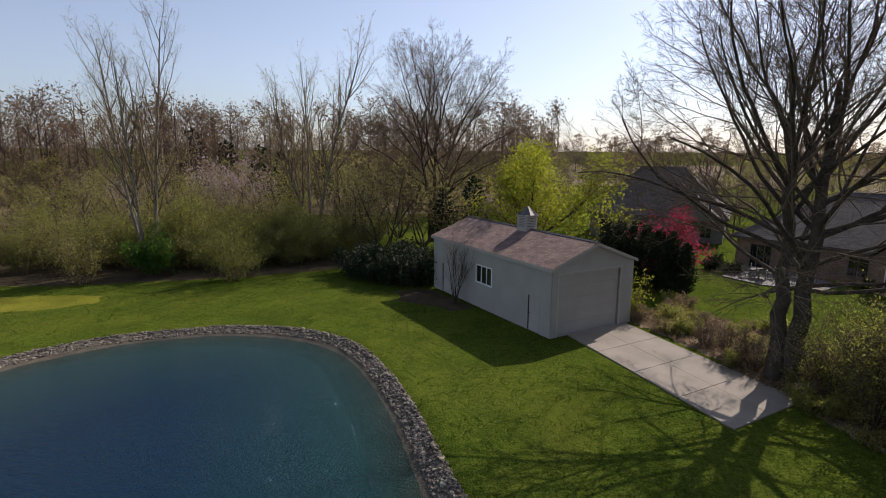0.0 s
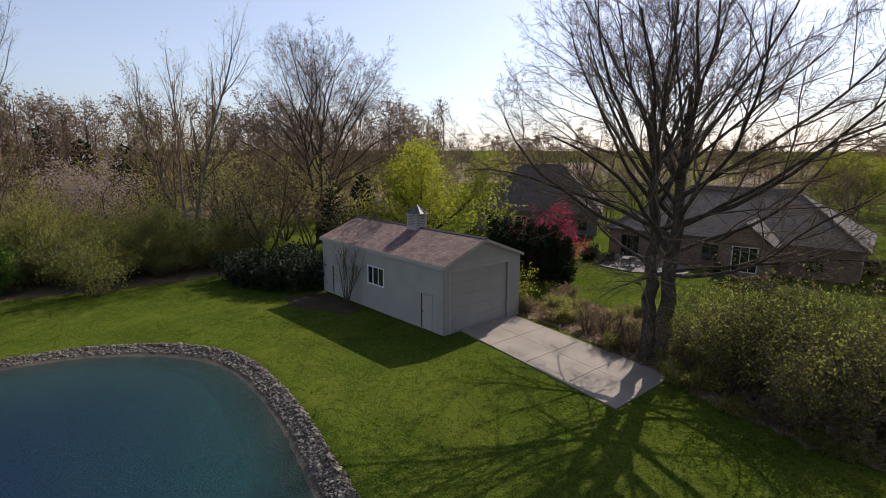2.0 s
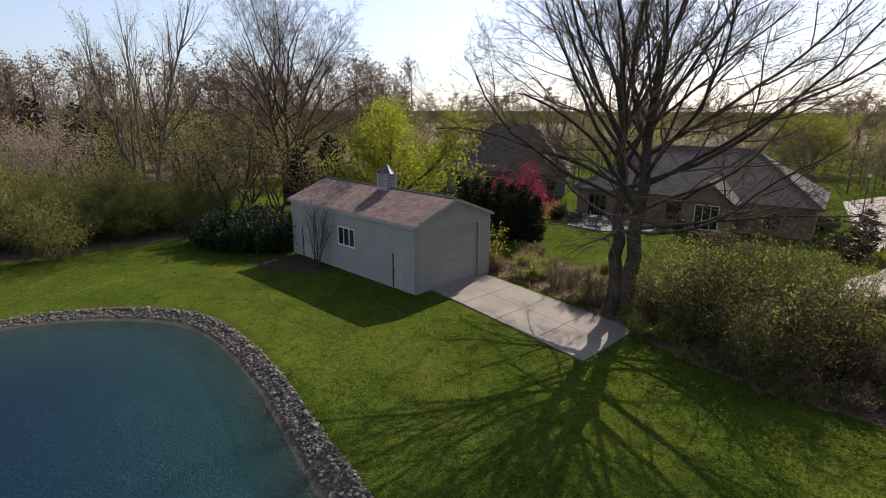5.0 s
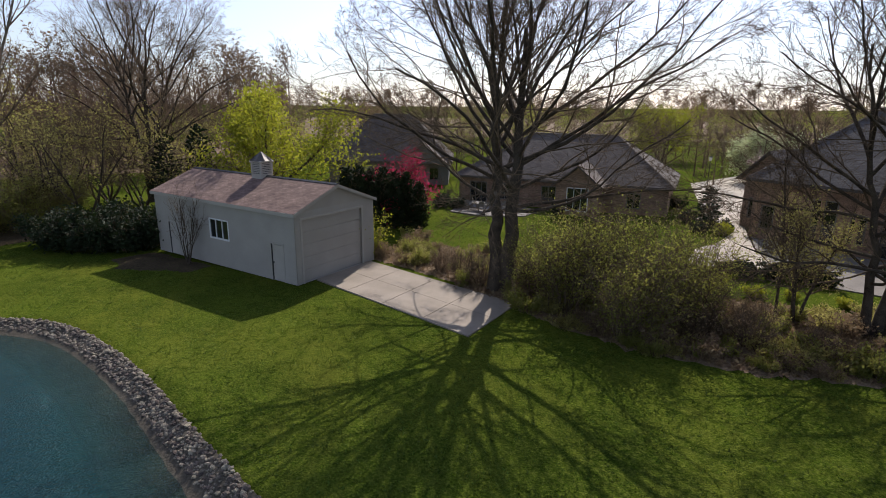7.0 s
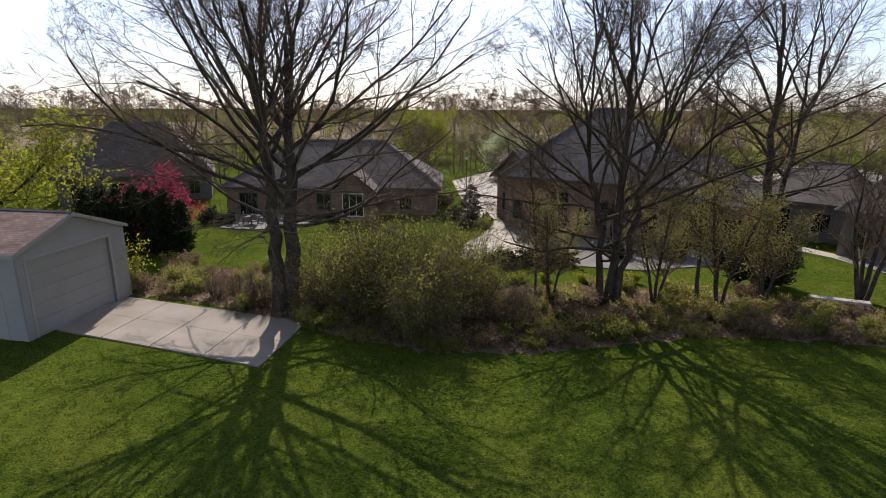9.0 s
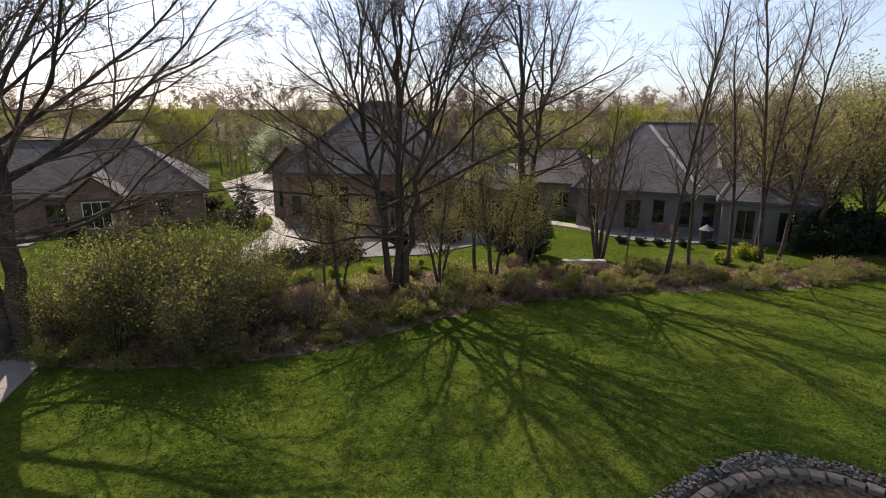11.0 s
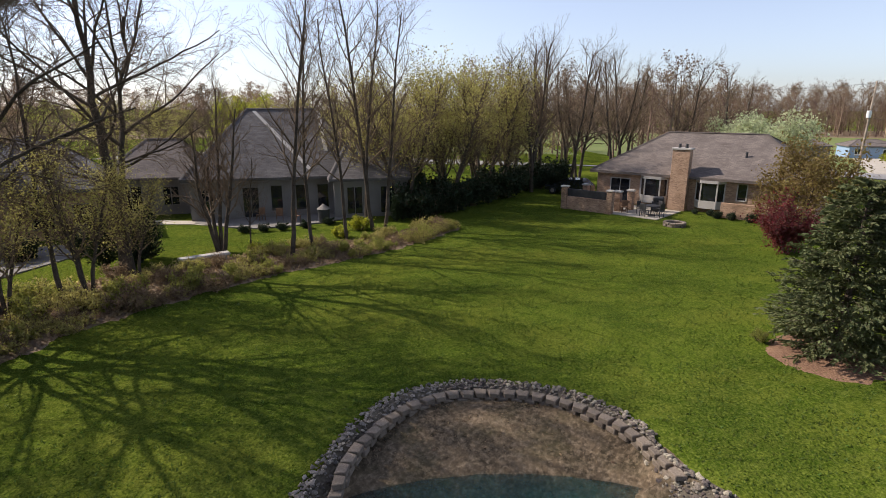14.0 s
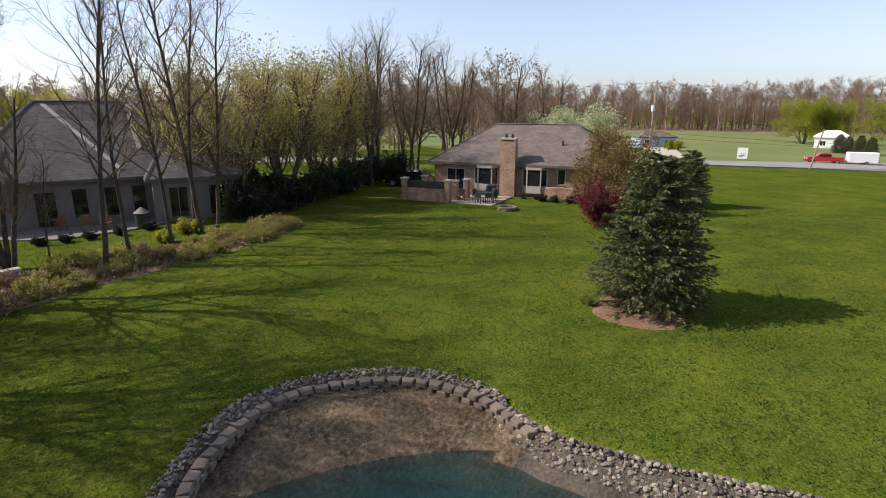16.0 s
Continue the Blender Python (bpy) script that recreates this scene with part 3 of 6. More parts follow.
def window(parent, x, z, w, h, m, lights=2, frame_mat=None, name="window", t=0.12):
    """A window set in a wall's opening: frame, mullions and panes; m places it on the wall."""
    ob = new(name)
    ob.parent = parent
    ob.matrix_local = m @ Matrix.Translation((x, 0, z))
    fm, s = frame_mat or WHITE, 0.06
    bm = bmesh.new()
    box(bm, -0.02, s, -0.03, t, -0.02, h + 0.02)
    box(bm, w - s, w + 0.02, -0.03, t, -0.02, h + 0.02)
    box(bm, s, w - s, -0.03, t, h - s, h + 0.02)
    box(bm, s, w - s, -0.05, t, -0.02, s)
    for k in range(1, lights):
        box(bm, w * k / lights - 0.025, w * k / lights + 0.025, -0.02, t - 0.02, s, h - s)
    part("window_frame", bm, fm, ob)
    for k in range(lights):
        boxed("pane", (w * k / lights + 0.026, w * (k + 1) / lights - 0.026, 0.03, 0.05, s, h - s), PANE, ob, bevel=0)
    return ob


def clapboard(parent, w, h, m, mat, holes=(), pitch=0.2):
    """Lapped boards over a wall, one long mesh, stepped like siding."""
    bm = bmesh.new()
    z = 0.0
    while z < h - 0.02:
        top = min(z + pitch, h)
        spans, x = [], 0.0
        for q in sorted(holes):
            if q[2] - 0.02 < (z + top) / 2 < q[3] + 0.02:
                spans.append((x, q[0]))
                x = q[1]
        spans.append((x, w))
        for a, b2 in spans:
            if b2 - a > 0.02:
                v = [bm.verts.new(p) for p in ((a, -0.022, z), (b2, -0.022, z), (b2, -0.006, top), (a, -0.006, top), (a, -0.003, z), (b2, -0.003, z))]
                bm.faces.new((v[0], v[1], v[2], v[3]))
                bm.faces.new((v[1], v[0], v[4], v[5]))
        z = top
    ob = part("siding", bm, mat, parent)
    ob.matrix_local = m
    return ob


m_long = Matrix.Rotation(radians(-90), 4, "Z") @ Matrix.Translation((-L, 0, 0))
# long wall: measured from its far end; x = L - b
holes = [(L - 7.4, L - 5.6, 1.65, 2.85), (L - 1.95, L - 0.98, 0.02, 2.08), (1.3, 2.3, 0.02, 2.08)]
wl = wall_panel("wall", L, EAVE, 0.16, holes, SIDING, gar)
wl.matrix_local = m_long
clapboard(gar, L, EAVE, m_long, SIDING, holes)
window(gar, L - 7.4, 1.65, 1.8, 1.2, m_long, 3)
for dx in (L - 1.95, 1.3):
    door = boxed("door", (dx + 0.05, dx + (0.97 if dx > 3 else 1.0) - 0.05, 0.03, 0.08, 0.02, 2.04), TRIM_PAINT, gar)
    door.matrix_local = m_long
    fr = bmesh.new()
    w_ = 0.97 if dx > 3 else 1.0
    box(fr, dx - 0.07, dx, -0.035, 0.02, 0, 2.16)
    box(fr, dx + w_, dx + w_ + 0.07, -0.035, 0.02, 0, 2.16)
    box(fr, dx, dx + w_, -0.035, 0.02, 2.08, 2.16)
    part("door_frame", fr, TRIM_PAINT, gar).matrix_local = m_long
    edge = boxed("door_edge", (dx + 0.005, dx + 0.045, 0.0, 0.06, 0.02, 2.06), DARK, gar, bevel=0)
    edge.matrix_local = m_long
    kn = boxed("door_handle", (dx + 0.1, dx + 0.16, -0.03, 0.04, 0.98, 1.06), DARK, door)
# front with the big door
hole = [(0.5, 5.2, 0.02, 3.5)]
m_front = Matrix.Identity(4)
wall_panel("wall", W, EAVE, 0.16, hole, SIDING, gar, RIDGE - EAVE - 0.05)
clapboard(gar, W, EAVE, m_front, SIDING, hole)
gd = new("garage_door")
gd.parent = gar
tagged(gd, "closed beige sectional garage door")
for k in range(5):
    boxed("panel", (0.52, 5.18, 0.1, 0.15, 0.03 + k * 0.692, 0.03 + k * 0.692 + 0.686), SIDING, gd, bevel=0.012)
fr = bmesh.new()
box(fr, 0.38, 0.5, -0.04, 0.1, 0, 3.62)
box(fr, 5.2, 5.32, -0.04, 0.1, 0, 3.62)
box(fr, 0.5, 5.2, -0.04, 0.1, 3.5, 3.62)
part("door_trim", fr, TRIM_PAINT, gar)
bk = wall_panel("wall", W, EAVE, 0.16, [], SIDING, gar, RIDGE - EAVE - 0.05)
bk.matrix_local = Matrix.Translation((0, L - 0.16, 0))
rw = wall_panel("wall", L, EAVE, 0.16, [], SIDING, gar)
rw.matrix_local = Matrix.Translation((W - 0.16, 0, 0)) @ Matrix.Rotation(radians(90), 4, "Z") @ Matrix.Translation((0, -0.16, 0))


def roof_slab(name, corners, thick, mat, parent):
    bm = bmesh.new()
    solid(bm, corners, thick)
    unwrap(bm)
    return part(name, bm, mat, parent)


O = 0.16
roof_slab("roof", [(-O, -O, EAVE), (W / 2, -O, RIDGE), (W / 2, L + O, RIDGE), (-O, L + O, EAVE)], 0.1, SHINGLE, gar)
roof_slab("roof", [(W + O, L + O, EAVE), (W / 2 + 0.003, L + O, RIDGE), (W / 2 + 0.003, -O, RIDGE), (W + O, -O, EAVE)], 0.1, SHINGLE, gar)
bm = bmesh.new()
box(bm, -O - 0.03, -O + 0.0, -O, L + O, EAVE - 0.2, EAVE - 0.02)
box(bm, -O, 0.0, -O, L + O, EAVE - 0.2, EAVE - 0.13)
part("fascia", bm, TRIM_PAINT, gar)
for sgn in (0, 1):
    x0, x1 = (-O, W / 2) if not sgn else (W + O, W / 2)
    bm = bmesh.new()
    solid(bm, [(x0, -O - 0.025, EAVE - 0.02), (x1, -O - 0.025, RIDGE - 0.02), (x1, -O, RIDGE - 0.02), (x0, -O, EAVE - 0.02)], 0.17)
    part("barge_board", bm, TRIM_PAINT, gar)
bm = bmesh.new()
solid(bm, [(W / 2 - 0.14, -O, RIDGE - 0.02), (W / 2, -O, RIDGE + 0.045), (W / 2, L + O, RIDGE + 0.045), (W / 2 - 0.14, L + O, RIDGE - 0.02)], 0.03)
solid(bm, [(W / 2 + 0.14, L + O, RIDGE - 0.02), (W / 2 + 0.002, L + O, RIDGE + 0.045), (W / 2 + 0.002, -O, RIDGE + 0.045), (W / 2 + 0.14, -O, RIDGE - 0.02)], 0.03)
part("ridge_cap", bm, DARK, gar)
# cupola
CB = 6.2
cup = new("cupola")
cup.parent = gar
tagged(cup, "small white louvred cupola with a metal cap")
cup.matrix_local = Matrix.Translation((W / 2, CB, RIDGE - 0.3))
bm = bmesh.new()
box(bm, -0.46, 0.46, -0.46, 0.46, 0, 0.42, 0.01)
for sx in (-1, 1):
    for sy in (-1, 1):
        box(bm, sx * 0.40 - 0.06, sx * 0.40 + 0.06, sy * 0.40 - 0.06, sy * 0.40 + 0.06, 0.42, 1.1)
box(bm, -0.52, 0.52, -0.52, 0.52, 1.1, 1.2, 0.015)
part("cupola_body", bm, TRIM_PAINT, cup)
bm = bmesh.new()
box(bm, -0.36, 0.36, -0.36, 0.36, 0.42, 1.1)
part("cupola_core", bm, DARK, cup)
for k in range(6):
    bm = bmesh.new()
    for sgn in (-1, 1):
        box(bm, -0.34, 0.34, sgn * 0.40 - 0.03, sgn * 0.40 + 0.03, 0.46 + k * 0.105, 0.53 + k * 0.105)
        box(bm, sgn * 0.40 - 0.03, sgn * 0.40 + 0.03, -0.34, 0.34, 0.46 + k * 0.105, 0.53 + k * 0.105)
    part("louvre", bm, TRIM_PAINT, cup)
bm = bmesh.new()
bmesh.ops.create_cone(bm, cap_ends=True, segments=8, radius1=0.66, radius2=0.02, depth=0.55, matrix=Matrix.Translation((0, 0, 1.2 + 0.275)) @ Matrix.Rotation(radians(22.5), 4, "Z"))
for k in range(8):
    a = radians(22.5 + 45 * k)
    v = [bm.verts.new(p) for p in ((0.665 * math.cos(a - 0.04), 0.665 * math.sin(a - 0.04), 1.205), (0.665 * math.cos(a + 0.04), 0.665 * math.sin(a + 0.04), 1.205), (0, 0, 1.79), (0.7 * math.cos(a), 0.7 * math.sin(a), 1.23))]
    bm.faces.new((v[0], v[3], v[2]))
    bm.faces.new((v[3], v[1], v[2]))
part("cap", bm, COPPER, cup)



# ---- houses ----
def frame_of(x, y, dx, dy):
    """Turn, in degrees, of a house whose front runs along (dx, dy)."""
    return math.degrees(math.atan2(dy, dx))


def hip_roof(parent, x0, x1, y0, y1, z0, z1, r0, r1, mat, over=0.4, name="roof"):
    """Four slopes up to a ridge from x = r0 to r1 in the middle of the depth."""
    ym = (y0 + y1) / 2
    bm = bmesh.new()
    a, b_, c, d = (Vector(p) for p in ((x0 - over, y0 - over, z0), (x1 + over, y0 - over, z0), (x1 + over, y1 + over, z0), (x0 - over, y1 + over, z0)))
    e, f = Vector((r0, ym, z1)), Vector((r1, ym, z1))
    lo = [bm.verts.new(p) for p in (a, b_, c, d)]
    hi = [bm.verts.new(p) for p in (e, f)]
    un = [bm.verts.new(p - Vector((0, 0, 0.2))) for p in (a, b_, c, d)]
    for q in ((lo[0], lo[1], hi[1], hi[0]), (lo[1], lo[2], hi[1]), (lo[2], lo[3], hi[0], hi[1]), (lo[3], lo[0], hi[0])):
        bm.faces.new(q)
    for k in range(4):
        bm.faces.new((lo[(k + 1) % 4], lo[k], un[k], un[(k + 1) % 4]))
    bm.faces.new(un[::-1])
    bmesh.ops.recalc_face_normals(bm, faces=bm.faces[:])
    unwrap(bm)
    ob = part(name, bm, mat, parent)
    caps = bmesh.new()
    for p, q in ((a, e), (b_, f), (c, f), (d, e), (e, f)):
        way = (q - p).normalized()
        side = way.cross(Vector((0, 0, 1))).normalized() * 0.13
        vs = [caps.verts.new(v) for v in (p - side + Vector((0, 0, 0.005)), p + Vector((0, 0, 0.06)), p + side + Vector((0, 0, 0.005)), q - side + Vector((0, 0, 0.005)), q + Vector((0, 0, 0.06)), q + side + Vector((0, 0, 0.005)))]
        caps.faces.new((vs[0], vs[3], vs[4], vs[1]))
        caps.faces.new((vs[1], vs[4], vs[5], vs[2]))
    part("hip_cap", caps, mat, ob)
    return ob


def gable_roof(parent, x0, x1, y0, y1, z0, z1, mat, wall_mat, over=0.35):
    """A ridge along y in the middle of x; the gable wall faces -y."""
    xm = (x0 + x1) / 2
    for s, xa in ((0, x0 - over), (1, x1 + over)):
        q = [(xa, y0 - over, z0), (xm, y0 - over, z1), (xm, y1, z1), (xa, y1, z0)]
        roof_slab("roof", q if not s else q[::-1], 0.14, mat, parent)
    bm = bmesh.new()
    solid(bm, [(x0, y0, z0 - 0.1), (x1, y0, z0 - 0.1), (x1, y0 + 0.2, z0 - 0.1), (x0, y0 + 0.2, z0 - 0.1)], 0.05)
    v = [bm.verts.new(p) for p in ((x0, y0, z0 - 0.1), (x1, y0, z0 - 0.1), (xm, y0, z1 - 0.2), (x0, y0 + 0.2, z0 - 0.1), (x1, y0 + 0.2, z0 - 0.1), (xm, y0 + 0.2, z1 - 0.2))]
    for k in ((0, 1, 2), (5, 4, 3), (1, 4, 5, 2), (3, 0, 2, 5)):
        bm.faces.new([v[i] for i in k])
    unwrap(bm)
    part("gable", bm, wall_mat, parent)


def walls(parent, x0, x1, y0, y1, h, mat, front=(), left=(), lights=2, right=(), frame_mat=None):
    """Four walls round a block; openings on the front (along x) and the sides are (start, width, sill, height)."""
    def holes(ws):
        return [(a, a + w, s, s + hh) for a, w, s, hh in ws]
    t = 0.25
    f = wall_panel("wall", x1 - x0, h, t, holes(front), mat, parent)
    mf = Matrix.Translation((x0, y0, 0))
    f.matrix_local = mf
    bk_ = wall_panel("wall", x1 - x0, h, t, [], mat, parent)
    bk_.matrix_local = Matrix.Translation((x0, y1 - t, 0))
    ml = Matrix.Translation((x0, y1 - t, 0)) @ Matrix.Rotation(radians(-90), 4, "Z")
    lf = wall_panel("wall", y1 - y0 - 2 * t, h, t, holes(left), mat, parent)
    lf.matrix_local = ml
    mr = Matrix.Translation((x1, y0 + t, 0)) @ Matrix.Rotation(radians(90), 4, "Z")
    rt = wall_panel("wall", y1 - y0 - 2 * t, h, t, holes(right), mat, parent)
    rt.matrix_local = mr
    for ws, m in ((front, mf), (left, ml), (right, mr)):
        for a, w, s, hh in ws:
            window(parent, a, s, w, hh, m, max(1, round(w / 0.7)), frame_mat)


def chimney(parent, x0, x1, y0, y1, top, mat):
    c = boxed("chimney", (x0, x1, y0, y1, 0, top), mat, parent)
    boxed("chimney_cap", (x0 - 0.07, x1 + 0.07, y0 - 0.07, y1 + 0.07, top + 0.002, top + 0.14), TRIM_PAINT, c)
    for k in (0.3, 0.7):
        bm = bmesh.new()
        bmesh.ops.create_cone(bm, cap_ends=True, segments=10, radius1=0.12, radius2=0.1, depth=0.3, matrix=Matrix.Translation((x0 + (x1 - x0) * k, (y0 + y1) / 2, top + 0.29)))
        part("flue", bm, DARK, c)
    return c


# brick ranch house across the lawn
h4 = thing("brick_house", 46.9, -18.0, 0.58, frame_of(0, 0, -0.722, -0.692), "long tan brick ranch house with a hipped brown-grey roof", "house")
walls(h4, 0.45, 16.5, 0.45, 10.6, 2.72, BRICK, front=[(1.2, 1.7, 0.1, 2.05), (3.75, 0.45, 0.75, 1.5), (11.0, 0.7, 1.1, 1.3), (13.4, 1.6, 0.9, 1.3)], left=[(3, 1.4, 0.9, 1.3)], frame_mat=TRIM_PAINT)
hip_roof(h4, 0.45, 16.5, 0.45, 10.6, 2.72, 5.85, 4.6, 12.2, GREY_SHINGLE, 0.5)
chimney(h4, 6.75, 8.05, -0.35, 0.45, 4.75, BRICK)


def bay(parent, x, w, z0, z1, y):
    """A shallow bay with three lights and a panelled apron."""
    ob = new("bay_window")
    ob.parent = parent
    ob.matrix_local = Matrix.Translation((x, y, 0))
    tagged(ob, "cream bay window with three lights")
    bm = bmesh.new()
    solid(bm, [(0, 0, z0), (0.45, -0.5, z0), (w - 0.45, -0.5, z0), (w, 0, z0)], z0 - 0.35)
    solid(bm, [(-0.05, 0, z1 + 0.2), (0.42, -0.56, z1 + 0.2), (w - 0.42, -0.56, z1 + 0.2), (w + 0.05, 0, z1 + 0.2)], 0.2)
    for px, py in ((0.03, 0), (0.47, -0.45), (w - 0.47, -0.45), (w - 0.03, 0)):
        box(bm, px - 0.05, px + 0.05, py - 0.05, py + 0.05, z0, z1)
    part("window_frame", bm, TRIM_PAINT, ob)
    for p, q in (((0.04, -0.02), (0.44, -0.44)), ((0.5, -0.45), (w - 0.5, -0.45)), ((w - 0.44, -0.44), (w - 0.04, -0.02))):
        bm = bmesh.new()
        solid(bm, [(p[0], p[1], z1), (q[0], q[1], z1), (q[0], q[1] + 0.03, z1), (p[0], p[1] + 0.03, z1)], z1 - z0)
        part("pane", bm, PANE, ob)


bay(h4, 4.25, 2.15, 0.95, 2.3, 0.45)
bay(h4, 8.55, 2.1, 0.95, 2.3, 0.45)
boxed("low_wall", (10.8, 16.5, -1.2, -0.9, -0.1, 1.1), BRICK, h4)
for k, (vx, vy) in enumerate(((11.4, 2.6),)):
    bm = bmesh.new()
    bmesh.ops.create_cone(bm, cap_ends=True, segments=10, radius1=0.09, radius2=0.09, depth=0.5, matrix=Matrix.Translation((vx, vy, 4.35)))
    part("roof_vent", bm, DARK, h4)

# big brown brick house behind the second oak
h2 = thing("gabled_house", 31.0, 34.5, 0.1, frame_of(0, 0, 0.386, -0.922), "large brown brick house with a steep slate roof", "house")
walls(h2, 0, 13.2, 0, 12, 4.4, RED_BRICK, front=[(0.7, 0.9, 0.8, 1.7), (2.2, 0.9, 0.8, 1.7), (4.0, 1.5, 0.5, 2.9), (6.3, 0.9, 0.8, 1.7), (8.0, 1.8, 0.2, 2.9), (11.0, 1.3, 0.8, 1.6)], left=[(2, 1.2, 0.8, 1.5), (5, 1.2, 0.8, 1.5), (8.5, 1.2, 0.8, 1.5)], frame_mat=STUCCO)
hip_roof(h2, 0, 13.2, 0, 12, 4.4, 9.85, 5.6, 7.6, DARK_SHINGLE, 0.5)
walls(h2, 13.22, 18.6, 1.5, 10, 3.25, RED_BRICK, front=[(1.0, 1.2, 0.8, 1.5), (3.2, 1.2, 0.8, 1.5)], right=[(2, 1.4, 0.8, 1.5)], frame_mat=STUCCO)
hip_roof(h2, 13.4, 18.6, 1.5, 10, 3.25, 6.4, 13.6, 15.2, DARK_SHINGLE, 0.4, "wing_roof")
gable_roof(h2, -2.6, 1.2, 3.2, 8, 3.9, 6.2, DARK_SHINGLE, RED_BRICK)
walls(h2, -2.4, 1.0, 3.4, 8, 3.85, RED_BRICK, front=[(0.5, 0.8, 0.8, 1.6), (2.0, 0.8, 0.8, 1.6)], frame_mat=STUCCO)
for k in range(7):
    boxed("pilaster", (0.25 + k * 2.1, 0.5 + k * 2.1, -0.06, -0.002, 0, 4.2), BRICK, h2)
# grey house with many roofs
h3 = thing("grey_house", 42.6, 14.0, 0.33, frame_of(0, 0, 0.128, -0.992), "grey stucco house with tall hipped slate roofs", "house")
walls(h3, 0, 13.5, 0, 11, 3.1, STUCCO, front=[(0.8, 0.9, 0.6, 1.8), (3.6, 1.2, 0.1, 2.3), (5.6, 0.9, 0.5, 2.0), (7.4, 0.9, 0.5, 2.0), (9.0, 0.9, 0.5, 2.0), (11.2, 1.2, 0.6, 1.8)], left=[(2, 1.2, 0.7, 1.6)], frame_mat=STUCCO)
hip_roof(h3, 0, 13.5, 0, 11, 3.1, 8.0, 4.0, 9.2, DARK_SHINGLE, 0.45)
for q in (((4.6, 5.2), (8.6, 0.1)), ((9.6, 5.2), (9.9, 1.6))):
    bm = bmesh.new()
    pts = []
    for x, y in q:
        z = 3.1 + 4.9 * (y + 0.45) / 5.95 + 0.06
        pts.append((x, y, z))
    (xa, ya, za), (xb, yb, zb) = pts
    solid(bm, [(xa - 0.14, ya, za), (xa + 0.14, ya, za), (xb + 0.14, yb, zb), (xb - 0.14, yb, zb)], 0.05)
    part("valley_flashing", bm, TRIM_PAINT, h3, "pale metal valley flashing")
walls(h3, 10.2, 16.6, -1.6, -0.02, 3.0, STUCCO, front=[(0.9, 1.2, 0.3, 2.1), (3.4, 1.4, 0.3, 2.1)], frame_mat=STUCCO)
hip_roof(h3, 10.2, 16.6, -1.6, 7.5, 3.02, 6.3, 12.2, 14.4, DARK_SHINGLE, 0.4, "wing_roof")
walls(h3, -6.5, -0.02, 3.5, 11, 2.9, STUCCO, front=[(1.0, 1.6, 0.1, 2.2), (4.0, 1.2, 0.7, 1.5)], frame_mat=STUCCO)
hip_roof(h3, -6.5, -0.02, 3.5, 11, 2.9, 5.6, -4, -1.5, GREY_SHINGLE, 0.4, "wing_roof")
# brown house behind the first oak
h1 = thing("brown_house", 13.5, 54.5, -0.2, frame_of(0, 0, 0.80, -0.60), "brown brick house with broad brown-grey roofs", "house")
walls(h1, 0, 20, 0, 11, 2.8, RED_BRICK, front=[(1.2, 1.8, 0.1, 2.1), (4.2, 1.4, 0.6, 1.6), (8.6, 1.4, 0.6, 1.6), (16.5, 1.2, 0.7, 1.4)], left=[(2, 1.4, 0.7, 1.5)], frame_mat=STUCCO)
hip_roof(h1, 0, 20, 0, 11, 2.8, 6.9, 6.0, 14.5, GREY_SHINGLE, 0.5)
walls(h1, 10.6, 14.4, -2.6, -0.02, 2.8, RED_BRICK, front=[(1.0, 1.9, 0.5, 2.1)])
gable_roof(h1, 10.6, 14.4, -2.6, 4, 2.8, 4.6, GREY_SHINGLE, RED_BRICK)
# grey house further off
h0 = thing("far_grey_house", 0.5, 70.5, -0.4, frame_of(0, 0, 0.97, -0.24), "dark grey roofed house beyond the garden hedge", "house")
walls(h0, 0, 15, 0, 11, 3.0, STUCCO, front=[(1.2, 1.4, 0.7, 1.5), (5, 1.4, 0.7, 1.5), (9, 2.4, 0.1, 2.2), (12.6, 1.2, 0.7, 1.5)], frame_mat=STUCCO)
hip_roof(h0, 0, 15, 0, 11, 3.0, 8.6, 5.0, 10.0, GREY_SHINGLE, 0.5)
gable_roof(h0, 9.5, 14.5, -1.5, 5, 3.0, 5.4, GREY_SHINGLE, STUCCO)

# ---- trees ----
SLIM = [(10, 8, 0.05, 0.03, 21, 0.26, 44, 0.30), (5, 5, 0.14, 0.08, 7, 0.15, 44, 0.50), (4, 4, 0.2, 0.06, 5, 0.15, 45, 0.5), (3, 3, 0.25, 0.05, 0, 0, 0, 0)]
POPLAR = [(10, 7, 0.05, 0.03, 16, 0.25, 28, 0.36), (5, 5, 0.10, 0.12, 7, 0.15, 32, 0.45), (4, 3, 0.16, 0.08, 5, 0.15, 35, 0.5), (3, 3, 0.2, 0.05, 0, 0, 0, 0)]
SCRUB = [(6, 6, 0.12, 0.03, 8, 0.2, 48, 0.5), (4, 4, 0.2, 0.06, 6, 0.15, 45, 0.5), (3, 3, 0.25, 0.05, 4, 0.2, 45, 0.55), (2, 3, 0.3, 0.05, 0, 0, 0, 0)]



